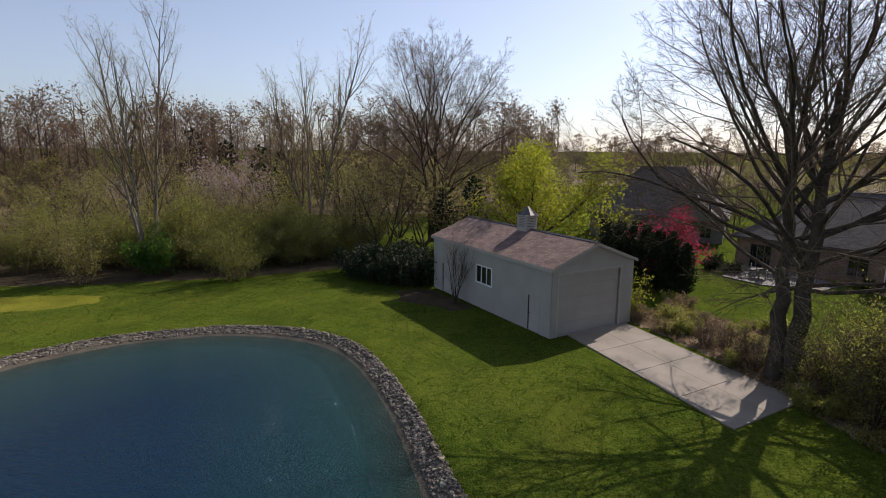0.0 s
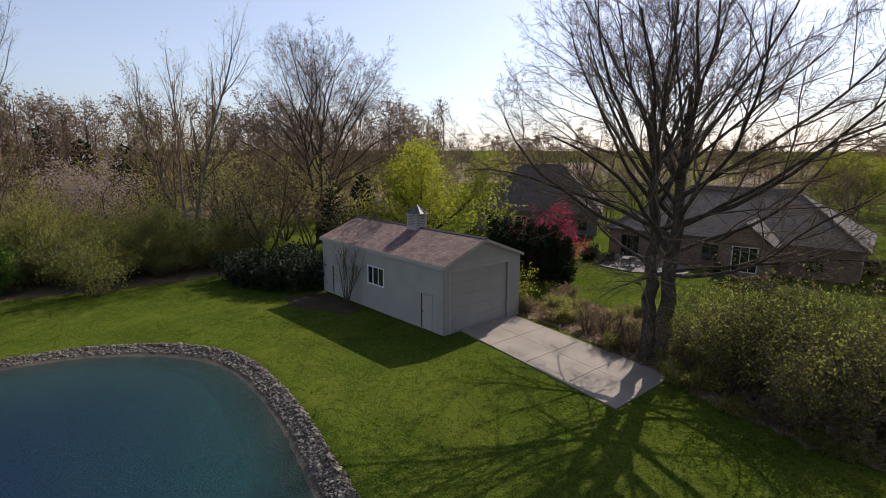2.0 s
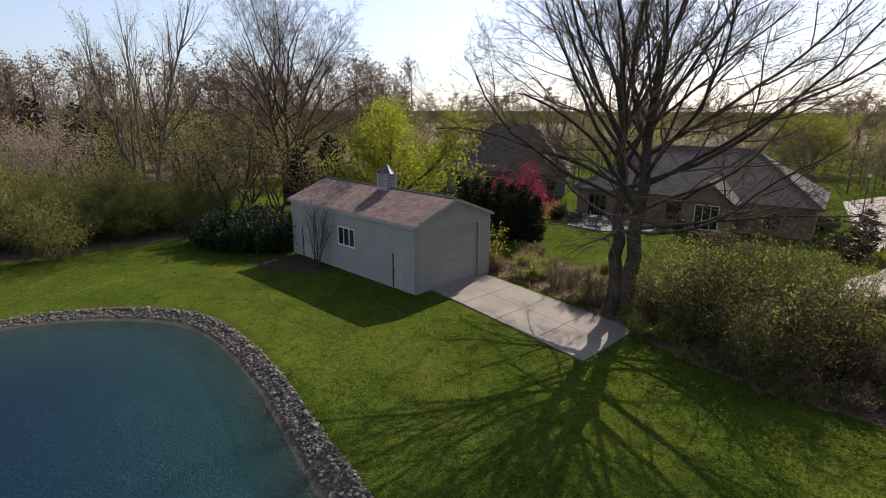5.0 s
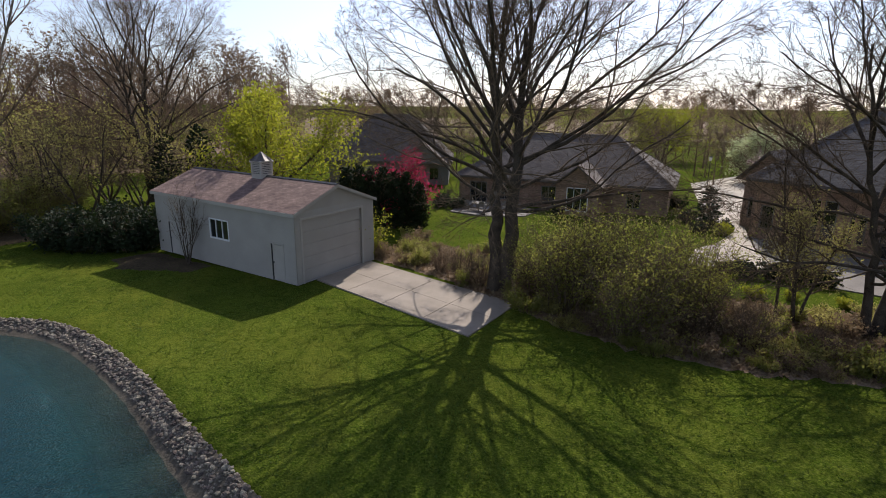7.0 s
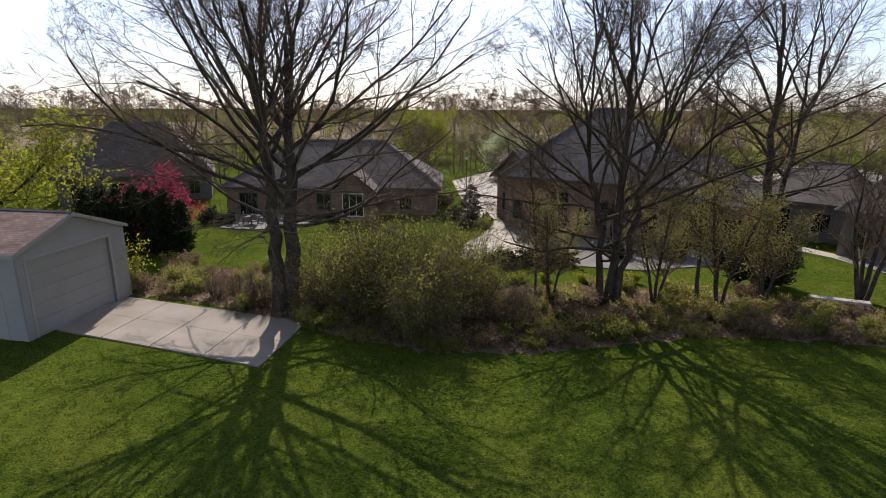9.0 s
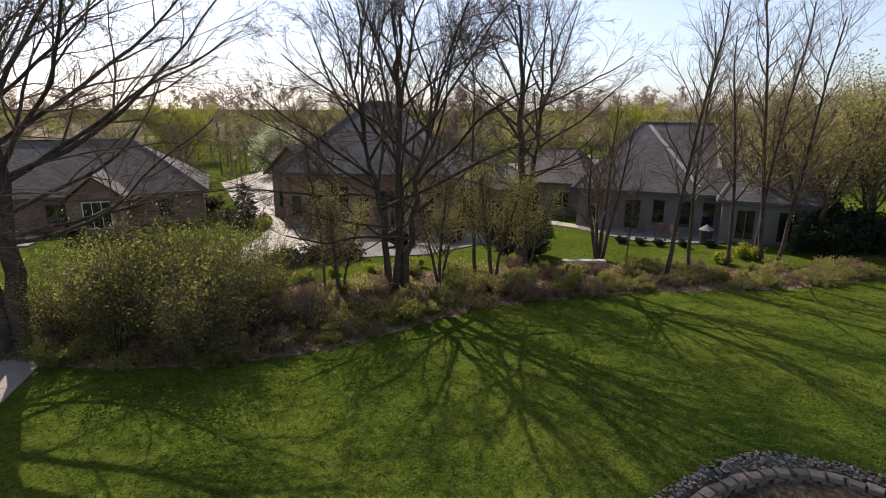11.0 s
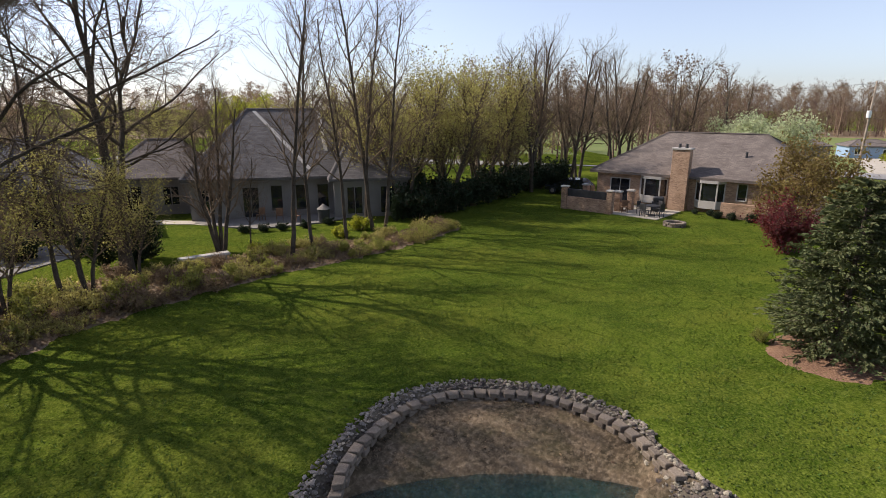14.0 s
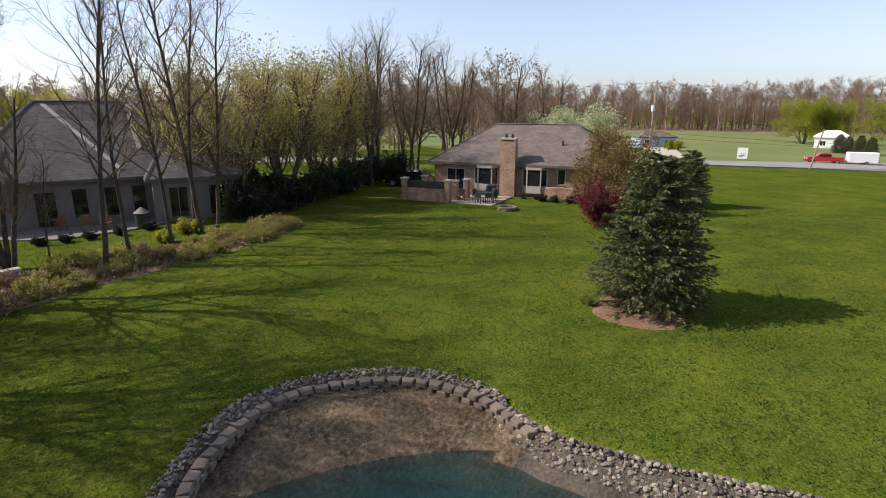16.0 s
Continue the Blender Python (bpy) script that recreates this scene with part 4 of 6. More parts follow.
def great_tree(name, x, y, seed, label, trunks, mid, wide, tall_, limbs, z0, z1, spec, steep=80, shape=0.8, group="", thick=1.0):
    """A spreading tree: stems (foot x, foot y, head x, head y, height, radius) that send limbs out to a domed crown."""
    rng = random.Random(seed)
    ob = thing(name, x, y, None, 0, label, "tree", group)
    out, tips = [Tubes(), Tubes()], []
    turn = rng.uniform(0, 6.28)
    for fx, fy, hx, hy, h, r in trunks:
        pts, radii, n = [], [], 12
        for k in range(n + 1):
            f = k / n
            pts.append(Vector((fx + (hx - fx) * f ** 1.4, fy + (hy - fy) * f ** 1.4, -0.2 + (h + 0.2) * f)) + (jitter(rng, 0.05 + 0.1 * f) if k > 1 else Vector((0, 0, 0))))
            radii.append(r * (1.35 if k == 0 else 1.08 if k == 1 else 1.0) * (1 - 0.78 * f))
        out[0].tube(pts, radii, 10)
        for i in range(limbs):
            f = (i + rng.random()) / limbs
            z = z0 + (min(z1, h * 0.96) - z0) * f
            s_ = (z + 0.2) / (h + 0.2) * n
            q = pts[int(s_)].lerp(pts[min(n, int(s_) + 1)], s_ % 1)
            turn += 2.4 + rng.uniform(-0.4, 0.4)
            th = radians(12 + steep * (1 - f) ** shape * rng.uniform(0.8, 1.12))
            d = Vector((math.cos(turn) * math.sin(th), math.sin(turn) * math.sin(th), math.cos(th)))
            ln = 1.0
            while ln < 16 and ((q.x + d.x * ln) ** 2 + (q.y + d.y * ln) ** 2) / wide ** 2 + ((q.z + d.z * ln - mid) / tall_) ** 2 < 1:
                ln += 0.3
            ln *= rng.uniform(0.8, 1.08)
            grow(out, rng, q, d, ln, min((0.024 + 0.0082 * ln) * thick, radii[int(s_)] * 0.8), 0, spec, tips)
    from_lists("trunk", out[0].v, out[0].f, BARK, ob, smooth=True)
    from_lists("crown", out[1].v, out[1].f, TWIG, ob, smooth=True)
    return ob


BOUGH = [(10, 6, 0.10, 0.028, 8, 0.20, 39, 0.47), (6, 4, 0.13, 0.02, 7, 0.16, 37, 0.48), (4, 3, 0.18, 0.02, 6, 0.1, 38, 0.5), (2, 3, 0.22, 0.02, 3, 0.15, 40, 0.55), (1, 3, 0.25, 0.02, 0, 0, 0, 0)]
oak = great_tree("oak_tree", 9.0, 26.1, 11, "great bare oak with a wide fan of limbs beside the drive",
                 ((0.24, -0.1, 0.6, -0.2, 13.0, 0.43), (-0.36, 0.2, -0.7, 0.5, 12.0, 0.40)), 8.7, 9.9, 9.6, 18, 4.2, 10.5, BOUGH, 65)
oak_2 = great_tree("oak_tree", 22.4, 17.2, 23, "large bare multi-stemmed tree in the planting bed",
                   ((0.15, 0, 0.4, -0.2, 13.5, 0.25), (-0.3, 0.2, -2.0, 0.9, 11.5, 0.20), (0.25, -0.35, 2.0, -1.4, 11.5, 0.20)), 8.6, 7.6, 9.4, 12, 1.9, 10.5, BOUGH, 70)
slim = tree("slim_tree", 31.7, 5.45, 5, 14.5, 0.13, SLIM, "tall slim bare tree in the planting bed", group="slim trees along the bed")
again(slim, 33.5, 4.5, 70, 0.92)
again(slim, 35.7, 2.6, 200, 0.9)
again(slim, 38.0, 0.9, 140, 1.12)
again(slim, 38.6, 1.4, 20, 1.05)
again(slim, 37.2, 0.2, 300, 0.95)
again(slim, 25.9, 14.3, 110, 0.85)
again(slim, 19.9, 19.8, 250, 0.55)
again(slim, 33.4, 8.0, 30, 0.38)
tall = great_tree("bare_tree", 30.1, 13.4, 31, "tall bare forked tree in the planting bed", ((0, 0, -0.5, 0.3, 14.5, 0.30), (0.2, 0.1, 1.6, -0.8, 12.5, 0.20)), 10.4, 5.6, 7.0, 12, 4.2, 12.4, BOUGH[:4], 64, group="bare trees")
multi = tree("leaning_tree", 33.2, 9.6, 41, 9.5, 0.13, SLIM, "small bare multi-stemmed tree with leaning stems", stems=4, lean=0.35)
# behind the garage
again(oak_2, -17.2, 60.4, 90, 1.22, 1.02, "broad dark bare tree behind the garage")
budding = tree("lime_tree", -6.0, 50.8, 51, 10.2, 0.2, SCRUB, "tree in bright yellow-green spring leaf behind the garage", stems=4, lean=0.55, leaves=LEAF_LIME, leaf_n=12000, leaf_size=0.18, cloud=0.5, min_lev=1)
pop = tree("poplar_tree", -28.8, 52.9, 61, 20, 0.22, POPLAR, "tall thin bare poplar above the thicket", bark=PALE_BARK, stems=3, lean=0.22, leaves=LEAF_YELLOW, leaf_n=1500, leaf_size=0.1, group="poplars")
tree("poplar_tree", -37.0, 38.6, 64, 20.5, 0.17, [(10, 7, 0.05, 0.02, 17, 0.28, 34, 0.30)] + POPLAR[1:], "tall pale-barked bare tree with many upright limbs", stems=5, lean=0.26, bark=PALE_BARK, leaves=LEAF_YELLOW, leaf_n=1800, leaf_size=0.08, group="poplars")
scrub = tree("thicket_tree", -19.9, 50.5, 71, 9.0, 0.12, SCRUB, "bare brown thicket tree", stems=5, lean=0.6, leaves=LEAF_YELLOW, leaf_n=1500, leaf_size=0.12, group="thicket trees")
rng = random.Random(3)
for x, y, s in ((-23, 52, 1.1), (-26.5, 55, 1.25), (-17, 56, 1.2), (-12, 53, 1.0), (-9.5, 49, 0.85), (-30, 48, 0.9), (-34, 55, 1.2), (-39, 50, 1.0), (-45, 46, 0.95), (-52, 44, 1.0), (-42, 60, 1.3), (-50, 56, 1.2), (-60, 52, 1.2), (-22, 62, 1.4), (-6, 60, 1.1), (-29, 66, 1.5), (-58, 64, 1.4)):
    again(scrub, x, y, rng.uniform(0, 360), s * rng.uniform(0.68, 0.86))


# ---- conifers, shrubs and woods ----
def sprig(out, rng, p, d, size):
    """A narrow flat spray of needles or scale leaves along d."""
    side = d.cross(jitter(rng)).normalized()
    a, b_ = d * size, side * size * 0.24
    i = len(out.v)
    out.v += [tuple(p - a * 0.4), tuple(p + b_ + a * 0.1), tuple(p + a * 0.8), tuple(p - b_ + a * 0.1)]
    out.f += [(i, i + 1, i + 2), (i, i + 2, i + 3)]


def conifer(name, x, y, seed, h, r, label, mat=NEEDLE, whorls=26, arms=13, sprigs=60, size=0.2, droop=0.15, skirt=0.25, group="", fans=0, taper=0.48):
    rng = random.Random(seed)
    ob = thing(name, x, y, None, 0, label, "conifer", group)
    out, leaf = Tubes(), Tubes()
    out.tube([Vector((0, 0, -0.1)), Vector((0.03, 0, h * 0.5)), Vector((0, 0, h * 0.97))], [h * 0.022 + 0.03, h * 0.013, 0.015], 7)
    for w in range(whorls):
        f = w / (whorls - 1)
        z = skirt + (h - skirt) * f ** 0.92
        reach = r * min(1.0, (1 - f) * 1.08) ** taper * min(1.0, 0.84 + 0.9 * f) * (0.9 + 0.1 * rng.random()) + 0.08
        n = max(4, int(arms * (1 - 0.6 * f)))
        for k in range(n):
            a = k * 6.283 / n + rng.uniform(-0.3, 0.3) + w
            d = Vector((math.cos(a), math.sin(a), 0.25 * f - droop + rng.gauss(0, 0.1))).normalized()
            ln = reach * rng.uniform(0.75, 1.12)
            p0 = Vector((0, 0, z + rng.gauss(0, 0.08)))
            tip = p0 + d * ln + Vector((0, 0, 0.12 * ln))
            if rng.random() < 0.5:
                out.tube([p0, tip], [0.022, 0.006], 3)
            if fans:
                side = Vector((-d.y, d.x, 0)).normalized()
                for b_ in range(fans):
                    t = 0.28 + 0.72 * (b_ + rng.random()) / fans
                    q0 = p0.lerp(tip, t)
                    sway = rng.choice((-1, 1)) * rng.uniform(0.3, 1.0)
                    bd = (d + side * sway + Vector((0, 0, -0.22 + rng.gauss(0, 0.12)))).normalized()
                    bl = ln * rng.uniform(0.16, 0.30) * (1.25 - 0.5 * t)
                    for _ in range(max(4, sprigs // fans)):
                        u = rng.random()
                        sprig(leaf, rng, q0 + bd * bl * u + jitter(rng, 0.02), (bd + jitter(rng, 0.35)).normalized(), size * rng.uniform(0.6, 1.2))
                continue
            for s in range(max(6, int(sprigs * (0.35 + 0.65 * ln / r)))):
                t = rng.random() ** 0.6
                q = p0.lerp(tip, t) + jitter(rng, 0.05 + 0.06 * ln * (1 - t * 0.6))
                sprig(leaf, rng, q, (d + jitter(rng, 0.45) + Vector((0, 0, 0.15))).normalized(), size * rng.uniform(0.6, 1.25))
    from_lists("trunk", out.v, out.f, BARK, ob, smooth=True)
    from_lists("foliage", leaf.v, leaf.f, mat, ob)
    return ob


def shrub(name, x, y, seed, h, r, label, mat, stems=16, n=2600, size=0.11, group="", dense=1.0, wood=TWIG, twigs=11):
    """Many thin stems from one root, and leaves about their ends."""
    rng = random.Random(seed)
    ob = thing(name, x, y, None, 0, label, "shrub", group)
    out, leaf, spots = Tubes(), Tubes(), []
    for k in range(stems):
        a, ln = rng.uniform(0, 6.283), rng.uniform(0.15, 1.0)
        p = Vector((math.cos(a) * 0.15 * r, math.sin(a) * 0.15 * r, -0.05))
        d = Vector((math.cos(a) * ln * r / h, math.sin(a) * ln * r / h, 1)).normalized()
        L_ = h * rng.uniform(0.6, 1.08)
        pts = [p]
        for s in range(4):
            d = (d + jitter(rng, 0.12) + Vector((0, 0, -0.02))).normalized()
            p = p + d * L_ / 4
            pts.append(p)
        out.tube(pts, [0.03, 0.024, 0.018, 0.012, 0.006], 4)
        for s in range(twigs):
            t = rng.uniform(0.9, 3.99)
            q = pts[int(t)].lerp(pts[int(t) + 1], t % 1)
            e = q + (d + jitter(rng, 0.6)).normalized() * L_ * rng.uniform(0.12, 0.3)
            out.tube([q, e], [0.011, 0.004], 3)
            spots += [q, q.lerp(e, 0.5), e, e]
            for u in range(3):
                g = e + jitter(rng, 0.16 * h * 0.5)
                out.tube([q.lerp(e, 0.6), g], [0.006, 0.004], 3)
                spots.append(g)
    for _ in range(n):
        p = spots[int(rng.random() * len(spots))] + jitter(rng, 0.09 * dense * max(h, r) ** 0.5)
        if p.z > 0:
            leaf.leaf(rng, p, size * rng.uniform(0.6, 1.4))
    from_lists("stem", out.v, out.f, wood, ob, smooth=True)
    if n:
        from_lists("foliage", leaf.v, leaf.f, mat, ob)
    return ob


def far_tree(seed, h, spread, leaf_n, leaf_size, limbs=34, twigs=8, low=0.22):
    """Plain lists for one distant tree: limbs and twigs as thin cones, and leaves."""
    rng = random.Random(seed)
    out, leaf = Tubes(), Tubes()

    def cone(p, q, r):
        d = (q - p).normalized()
        a = d.orthogonal().normalized()
        b_ = d.cross(a)
        i = len(out.v)
        out.v += [tuple(p + a * r), tuple(p - a * r * 0.5 + b_ * r * 0.87), tuple(p - a * r * 0.5 - b_ * r * 0.87), tuple(q)]
        out.f += [(i, i + 1, i + 3), (i + 1, i + 2, i + 3), (i + 2, i, i + 3)]
    cone(Vector((0, 0, -1)), Vector((rng.gauss(0, 0.4), rng.gauss(0, 0.4), h)), 0.017 * h)
    for k in range(limbs):
        f = rng.uniform(low, 0.95)
        a = rng.uniform(0, 6.283)
        ln = spread * h * (1.1 - f) * rng.uniform(0.6, 1.2) + 0.6
        p = Vector((0, 0, h * f))
        q = p + Vector((math.cos(a), math.sin(a), rng.uniform(0.5, 1.3))).normalized() * ln
        cone(p, q, 0.03 + 0.003 * h)
        for s in range(twigs):
            u = p.lerp(q, rng.uniform(0.25, 1))
            e = u + ((q - p).normalized() * 0.7 + jitter(rng, 0.6) + Vector((0, 0, 0.4))).normalized() * rng.uniform(0.6, 1.0) * (0.9 + 0.25 * ln)
            cone(u, e, 0.022)
            for _ in range(2):
                cone(u.lerp(e, 0.5), e + jitter(rng, 0.7), 0.018)
            for _ in range(leaf_n // (limbs * twigs) + (1 if rng.random() < (leaf_n % (limbs * twigs)) / (limbs * twigs) else 0)):
                leaf.leaf(rng, e + jitter(rng, 0.3), leaf_size * rng.uniform(0.6, 1.4))
    return out, leaf


def woods(name, spots, protos, mat, leaf_mat_, label):
    """A far stand of trees, too many to count, as one object."""
    rng = random.Random(len(spots))
    for which, m, nm in ((0, mat, name), (1, leaf_mat_, name + "_leaves")):
        vs, fs, base = [], [], 0
        for i, (x, y, s) in enumerate(spots):
            g = protos[i % len(protos)][which]
            if not g.v:
                continue
            a = rng.uniform(0, 6.283) if which == 0 else i * 1.7
            v = np.array(g.v)
            c, sn = math.cos(i * 1.7), math.sin(i * 1.7)
            v = np.stack([(v[:, 0] * c - v[:, 1] * sn) * s + x, (v[:, 0] * sn + v[:, 1] * c) * s + y, v[:, 2] * s + land(x, y)], 1)
            vs.append(v)
            fs.append(np.array(g.f) + base)
            base += len(v)
        if vs:
            ob = from_lists(nm, np.concatenate(vs).tolist(), np.concatenate(fs).tolist(), m)
            tagged(ob, label, "woodland", kind="stuff")


def scatter(rng, n, az0, az1, d0, d1, s0=0.8, s1=1.2):
    out = []
    for _ in range(n):
        a, d = radians(rng.uniform(az0, az1)), rng.uniform(d0, d1)
        out.append((math.sin(a) * d, math.cos(a) * d, rng.uniform(s0, s1)))
    return out


rng = random.Random(17)
thin = [far_tree(20 + k, 15, 0.34, 330, 0.2, 18, 6, (0.12, 0.04, 0.08)[k]) for k in range(3)]
leafy = [far_tree(10 + k, 12, 0.36, 640, 0.22, 22, 6, 0.1) for k in range(3)]
haze = [far_tree(30 + k, 13, 0.40, 520, 0.24, 14, 6, 0.06) for k in range(3)]
woods("woodland", scatter(rng, 260, -80, -3, 92, 160, 1.02, 1.35), thin, FAR_TWIG, LEAF_BUD, "bare brown woodland behind the thicket")
woods("woodland", scatter(rng, 80, -72, 2, 70, 110, 0.5, 0.8), leafy, FAR_TWIG, LEAF_YELLOW, "woodland edge in pale yellow-green bud")
woods("woodland", scatter(rng, 170, -5, 80, 95, 190, 0.45, 0.75), haze, FAR_TWIG, LEAF_OLIVE, "garden trees in bud among the far houses")
woods("woodland", scatter(rng, 380, -8, 112, 190, 340, 0.9, 1.3), haze, FAR_TWIG, LEAF_BUD, "distant hazy tree line beyond the houses")
woods("woodland", scatter(rng, 80, 62, 106, 72, 150, 0.5, 0.8), leafy, FAR_TWIG, LEAF_YELLOW, "olive budding trees beyond the grey house")
woods("woodland", scatter(rng, 44, 98, 126, 76, 115, 0.72, 1.0), thin, FAR_TWIG, LEAF_BUD, "tall bare trees behind the brick house")
woods("woodland", scatter(rng, 620, 110, 168, 262, 335, 0.9, 1.5), thin, FAR_TWIG, LEAF_BUD, "brown spring woodland at the far side of the field")
woods("woodland", scatter(rng, 90, 2, 62, 72, 130, 0.38, 0.6), thin, FAR_TWIG, LEAF_BUD, "small brown garden trees between the houses")
for az0, az1, d0, d1 in ((-75, -4, 92, 160), (-3, 108, 175, 420), (112, 170, 258, 350)):
    rim = [(math.sin(radians(az0 + (az1 - az0) * k / 12)) * d0, math.cos(radians(az0 + (az1 - az0) * k / 12)) * d0) for k in range(13)]
    rim += [(math.sin(radians(az1 - (az1 - az0) * k / 12)) * d1, math.cos(radians(az1 - (az1 - az0) * k / 12)) * d1) for k in range(13)]
    draped("woodland_floor", rim, LITTER, 0.15, "brown leaf litter under bare woodland", "leaf litter", 5.0, 0.0)

# thicket on the pond's far side
olive = shrub("thicket_shrub", -27.2, 36.6, 1, 4.2, 2.6, "olive-green budding thicket shrub", LEAF_OLIVE, 24, 5200, 0.085, "thicket shrubs", twigs=9)
yellowish = shrub("thicket_shrub", -37.5, 32.6, 2, 4.6, 2.8, "yellow-green budding thicket shrub with brown stems", LEAF_YELLOW, 24, 4200, 0.085, "thicket shrubs", twigs=9)
greenish = shrub("leafy_shrub", -34.2, 36.4, 3, 3.4, 2.2, "fresh green leafy shrub at the lawn's edge", LEAF_GREEN, 22, 5200, 0.15)
for k in range(64):
    f = rng.random()
    x, y = -52 + 33 * f, 28.5 + 16.5 * f ** 0.9
    back = rng.random() ** 1.3 * 11
    x, y = x - 0.45 * back, y + 0.9 * back + 1.2
    again(rng.choice((olive, yellowish, olive)), x, y, rng.uniform(0, 360), rng.uniform(0.6, 1.15), rng.uniform(0.75, 1.3))
pinky = tree("blossom_tree", -40.5, 57.0, 81, 7.5, 0.14, SCRUB, "pale pink blossoming tree in the thicket", stems=5, lean=0.6, leaves=LEAF_PINK, leaf_n=3200, leaf_size=0.13, cloud=0.3, min_lev=1, group="blossom trees")
again(pinky, -46, 60, 80, 1.1)
again(pinky, -52.5, 55, 190, 0.9)
again(pinky, 44, 47, 40, 0.62)
pine = conifer("pine_tree", -70, 86, 5, 14, 3.6, "dark green pine above the thicket", CEDAR, 18, 9, 26, 0.6, 0.0, 2.5, "pines")
for x, y, s in ((-62, 84, 0.85), (-58, 88, 0.8), (-52, 86, 0.75), (-80, 66, 0.7), (-14, 54, 0.5), (-11.5, 55.5, 0.55), (-48, 92, 0.7)):
    again(pine, x, y, rng.uniform(0, 360), s)
cedar = conifer("arborvitae", 6.1, 41.5, 7, 4.4, 1.2, "dark clipped arborvitae column", CEDAR, 26, 12, 26, 0.2, -0.6, 0.1, "arborvitae hedge")
for k, (x, y, s) in enumerate(((5.3, 42.4, 1.0), (4.5, 43.3, 1.05), (3.6, 44.2, 1.0), (2.7, 45.0, 1.05), (1.8, 45.8, 1.0), (7.0, 40.9, 0.85), (31.0, 14.9, 0.7), (32.0, 14.2, 0.72), (31.5, 13.4, 0.6), (32.6, 13.2, 0.66), (40.6, -0.8, 0.42), (41.2, -1.3, 0.45), (41.8, -1.8, 0.42), (42.6, -2.6, 0.8))):
    again(cedar, x, y, rng.uniform(0, 360), s)
red = tree("crabapple_tree", 5.6, 45.6, 91, 5.4, 0.12, SCRUB, "small tree covered in crimson blossom", stems=4, lean=0.7, leaves=LEAF_RED, leaf_n=5000, leaf_size=0.15, cloud=0.3, min_lev=1)
yew = shrub("evergreen_hedge_shrub", -17.8, 40.2, 12, 2.2, 1.7, "low dark evergreen hedge shrub behind the garage", CEDAR, 22, 5200, 0.13, "dark hedge")
for x, y, s in ((-16.2, 39.6, 1.05), (-14.6, 39.2, 1.0), (-13.0, 38.9, 1.1), (-11.8, 39.8, 1.15), (-15.4, 41.4, 1.2), (-13.4, 41.2, 1.25), (-18.8, 41.8, 1.0), (-6, 44.5, 1.2), (-3, 46, 1.2)):
    again(yew, x, y, rng.uniform(0, 360), s)
twiggy = tree("bare_shrub", *garage_xy(-0.75, 8.8), 14, 4.4, 0.035, [(6, 5, 0.06, 0.02, 7, 0.3, 24, 0.38), (4, 3, 0.14, 0.08, 5, 0.2, 30, 0.5), (3, 3, 0.2, 0.05, 0, 0, 0, 0)], "bare upright many-stemmed shrub against the garage wall", stems=9, lean=0.22)
vine = shrub("climbing_shrub", *garage_xy(6.75, 0.6), 15, 2.7, 0.5, "yellow-green shrub at the garage corner", LEAF_LIME, 10, 1200, 0.1)

# shrubs in the bed
big = shrub("viburnum_shrub", 11.0, 22.6, 21, 4.3, 2.4, "large loose olive-green shrub in the planting bed", LEAF_OLIVE, 40, 4200, 0.075, "bed shrubs")
big_2 = shrub("viburnum_shrub", 13.4, 20.4, 22, 4.2, 2.3, "large loose green shrub with bare brown stems", LEAF_OLIVE, 44, 4600, 0.075, "bed shrubs")
for x, y, s, g in ((12.4, 23.6, 1.0, big_2), (10.2, 25.0, 0.7, big), (14.6, 22.3, 0.95, big), (15.6, 19.4, 0.75, big_2), (12.0, 19.4, 0.85, big), (16.6, 21.6, 0.8, big_2), (12.8, 26.2, 0.8, big)):
    again(g, x, y, rng.uniform(0, 360), s, rng.uniform(0.85, 1.3))
low = shrub("ground_shrub", 14.0, 16.9, 31, 0.9, 0.9, "knee-high brown and olive shrub in the planting bed", LEAF_BROWN, 14, 900, 0.065, "low bed shrubs", twigs=5)
low_2 = shrub("ground_shrub", 17.0, 15.6, 32, 0.85, 0.9, "knee-high yellow-green shrub in the planting bed", LEAF_YELLOW, 14, 1000, 0.065, "low bed shrubs", twigs=5)
low_3 = shrub("ground_shrub", 18.2, 18.2, 33, 0.8, 0.8, "low fresh green perennial clump", LEAF_OLIVE, 12, 1300, 0.065, "low bed shrubs", twigs=4)
BX, BY = np.array([p[0] for p in BED]), np.array([p[1] for p in BED])
BX1, BY1 = np.roll(BX, -1), np.roll(BY, -1)
BDY = np.where(BY1 == BY, 1e-9, BY1 - BY)


def in_bed(x, y):
    return (((BY > y) != (BY1 > y)) & (x < (BX1 - BX) * (y - BY) / BDY + BX)).sum() % 2 == 1


brush = shrub("brush_shrub", 8.0, 27.2, 35, 1.9, 1.2, "bare brown brush at the foot of the oak", LEAF_BROWN, 26, 700, 0.06, "brush", twigs=9)
for x, y, sz in ((9.9, 25.2, 0.9), (7.2, 28.4, 0.85), (10.2, 26.6, 1.0), (6.4, 30.0, 0.7), (16.4, 17.4, 0.9), (17.6, 18.6, 0.8), (14.9, 18.4, 1.0), (18.9, 16.4, 0.7)):
    again(brush, x, y, rng.uniform(0, 360), sz, rng.uniform(0.8, 1.2))
count = 0
while count < 230:
    x, y = rng.uniform(3, 39), rng.uniform(-5, 38)
    if in_bed(x, y):
        g = rng.choices((low, low_2, low_3), (3, 5, 4) if x < 22 else (2, 5, 4))[0]
        again(g, x, y, rng.uniform(0, 360), rng.uniform(0.6, 1.15) * (0.8 if x > 27 else 1.0))
        count += 1
rim_line = BED[2:14]
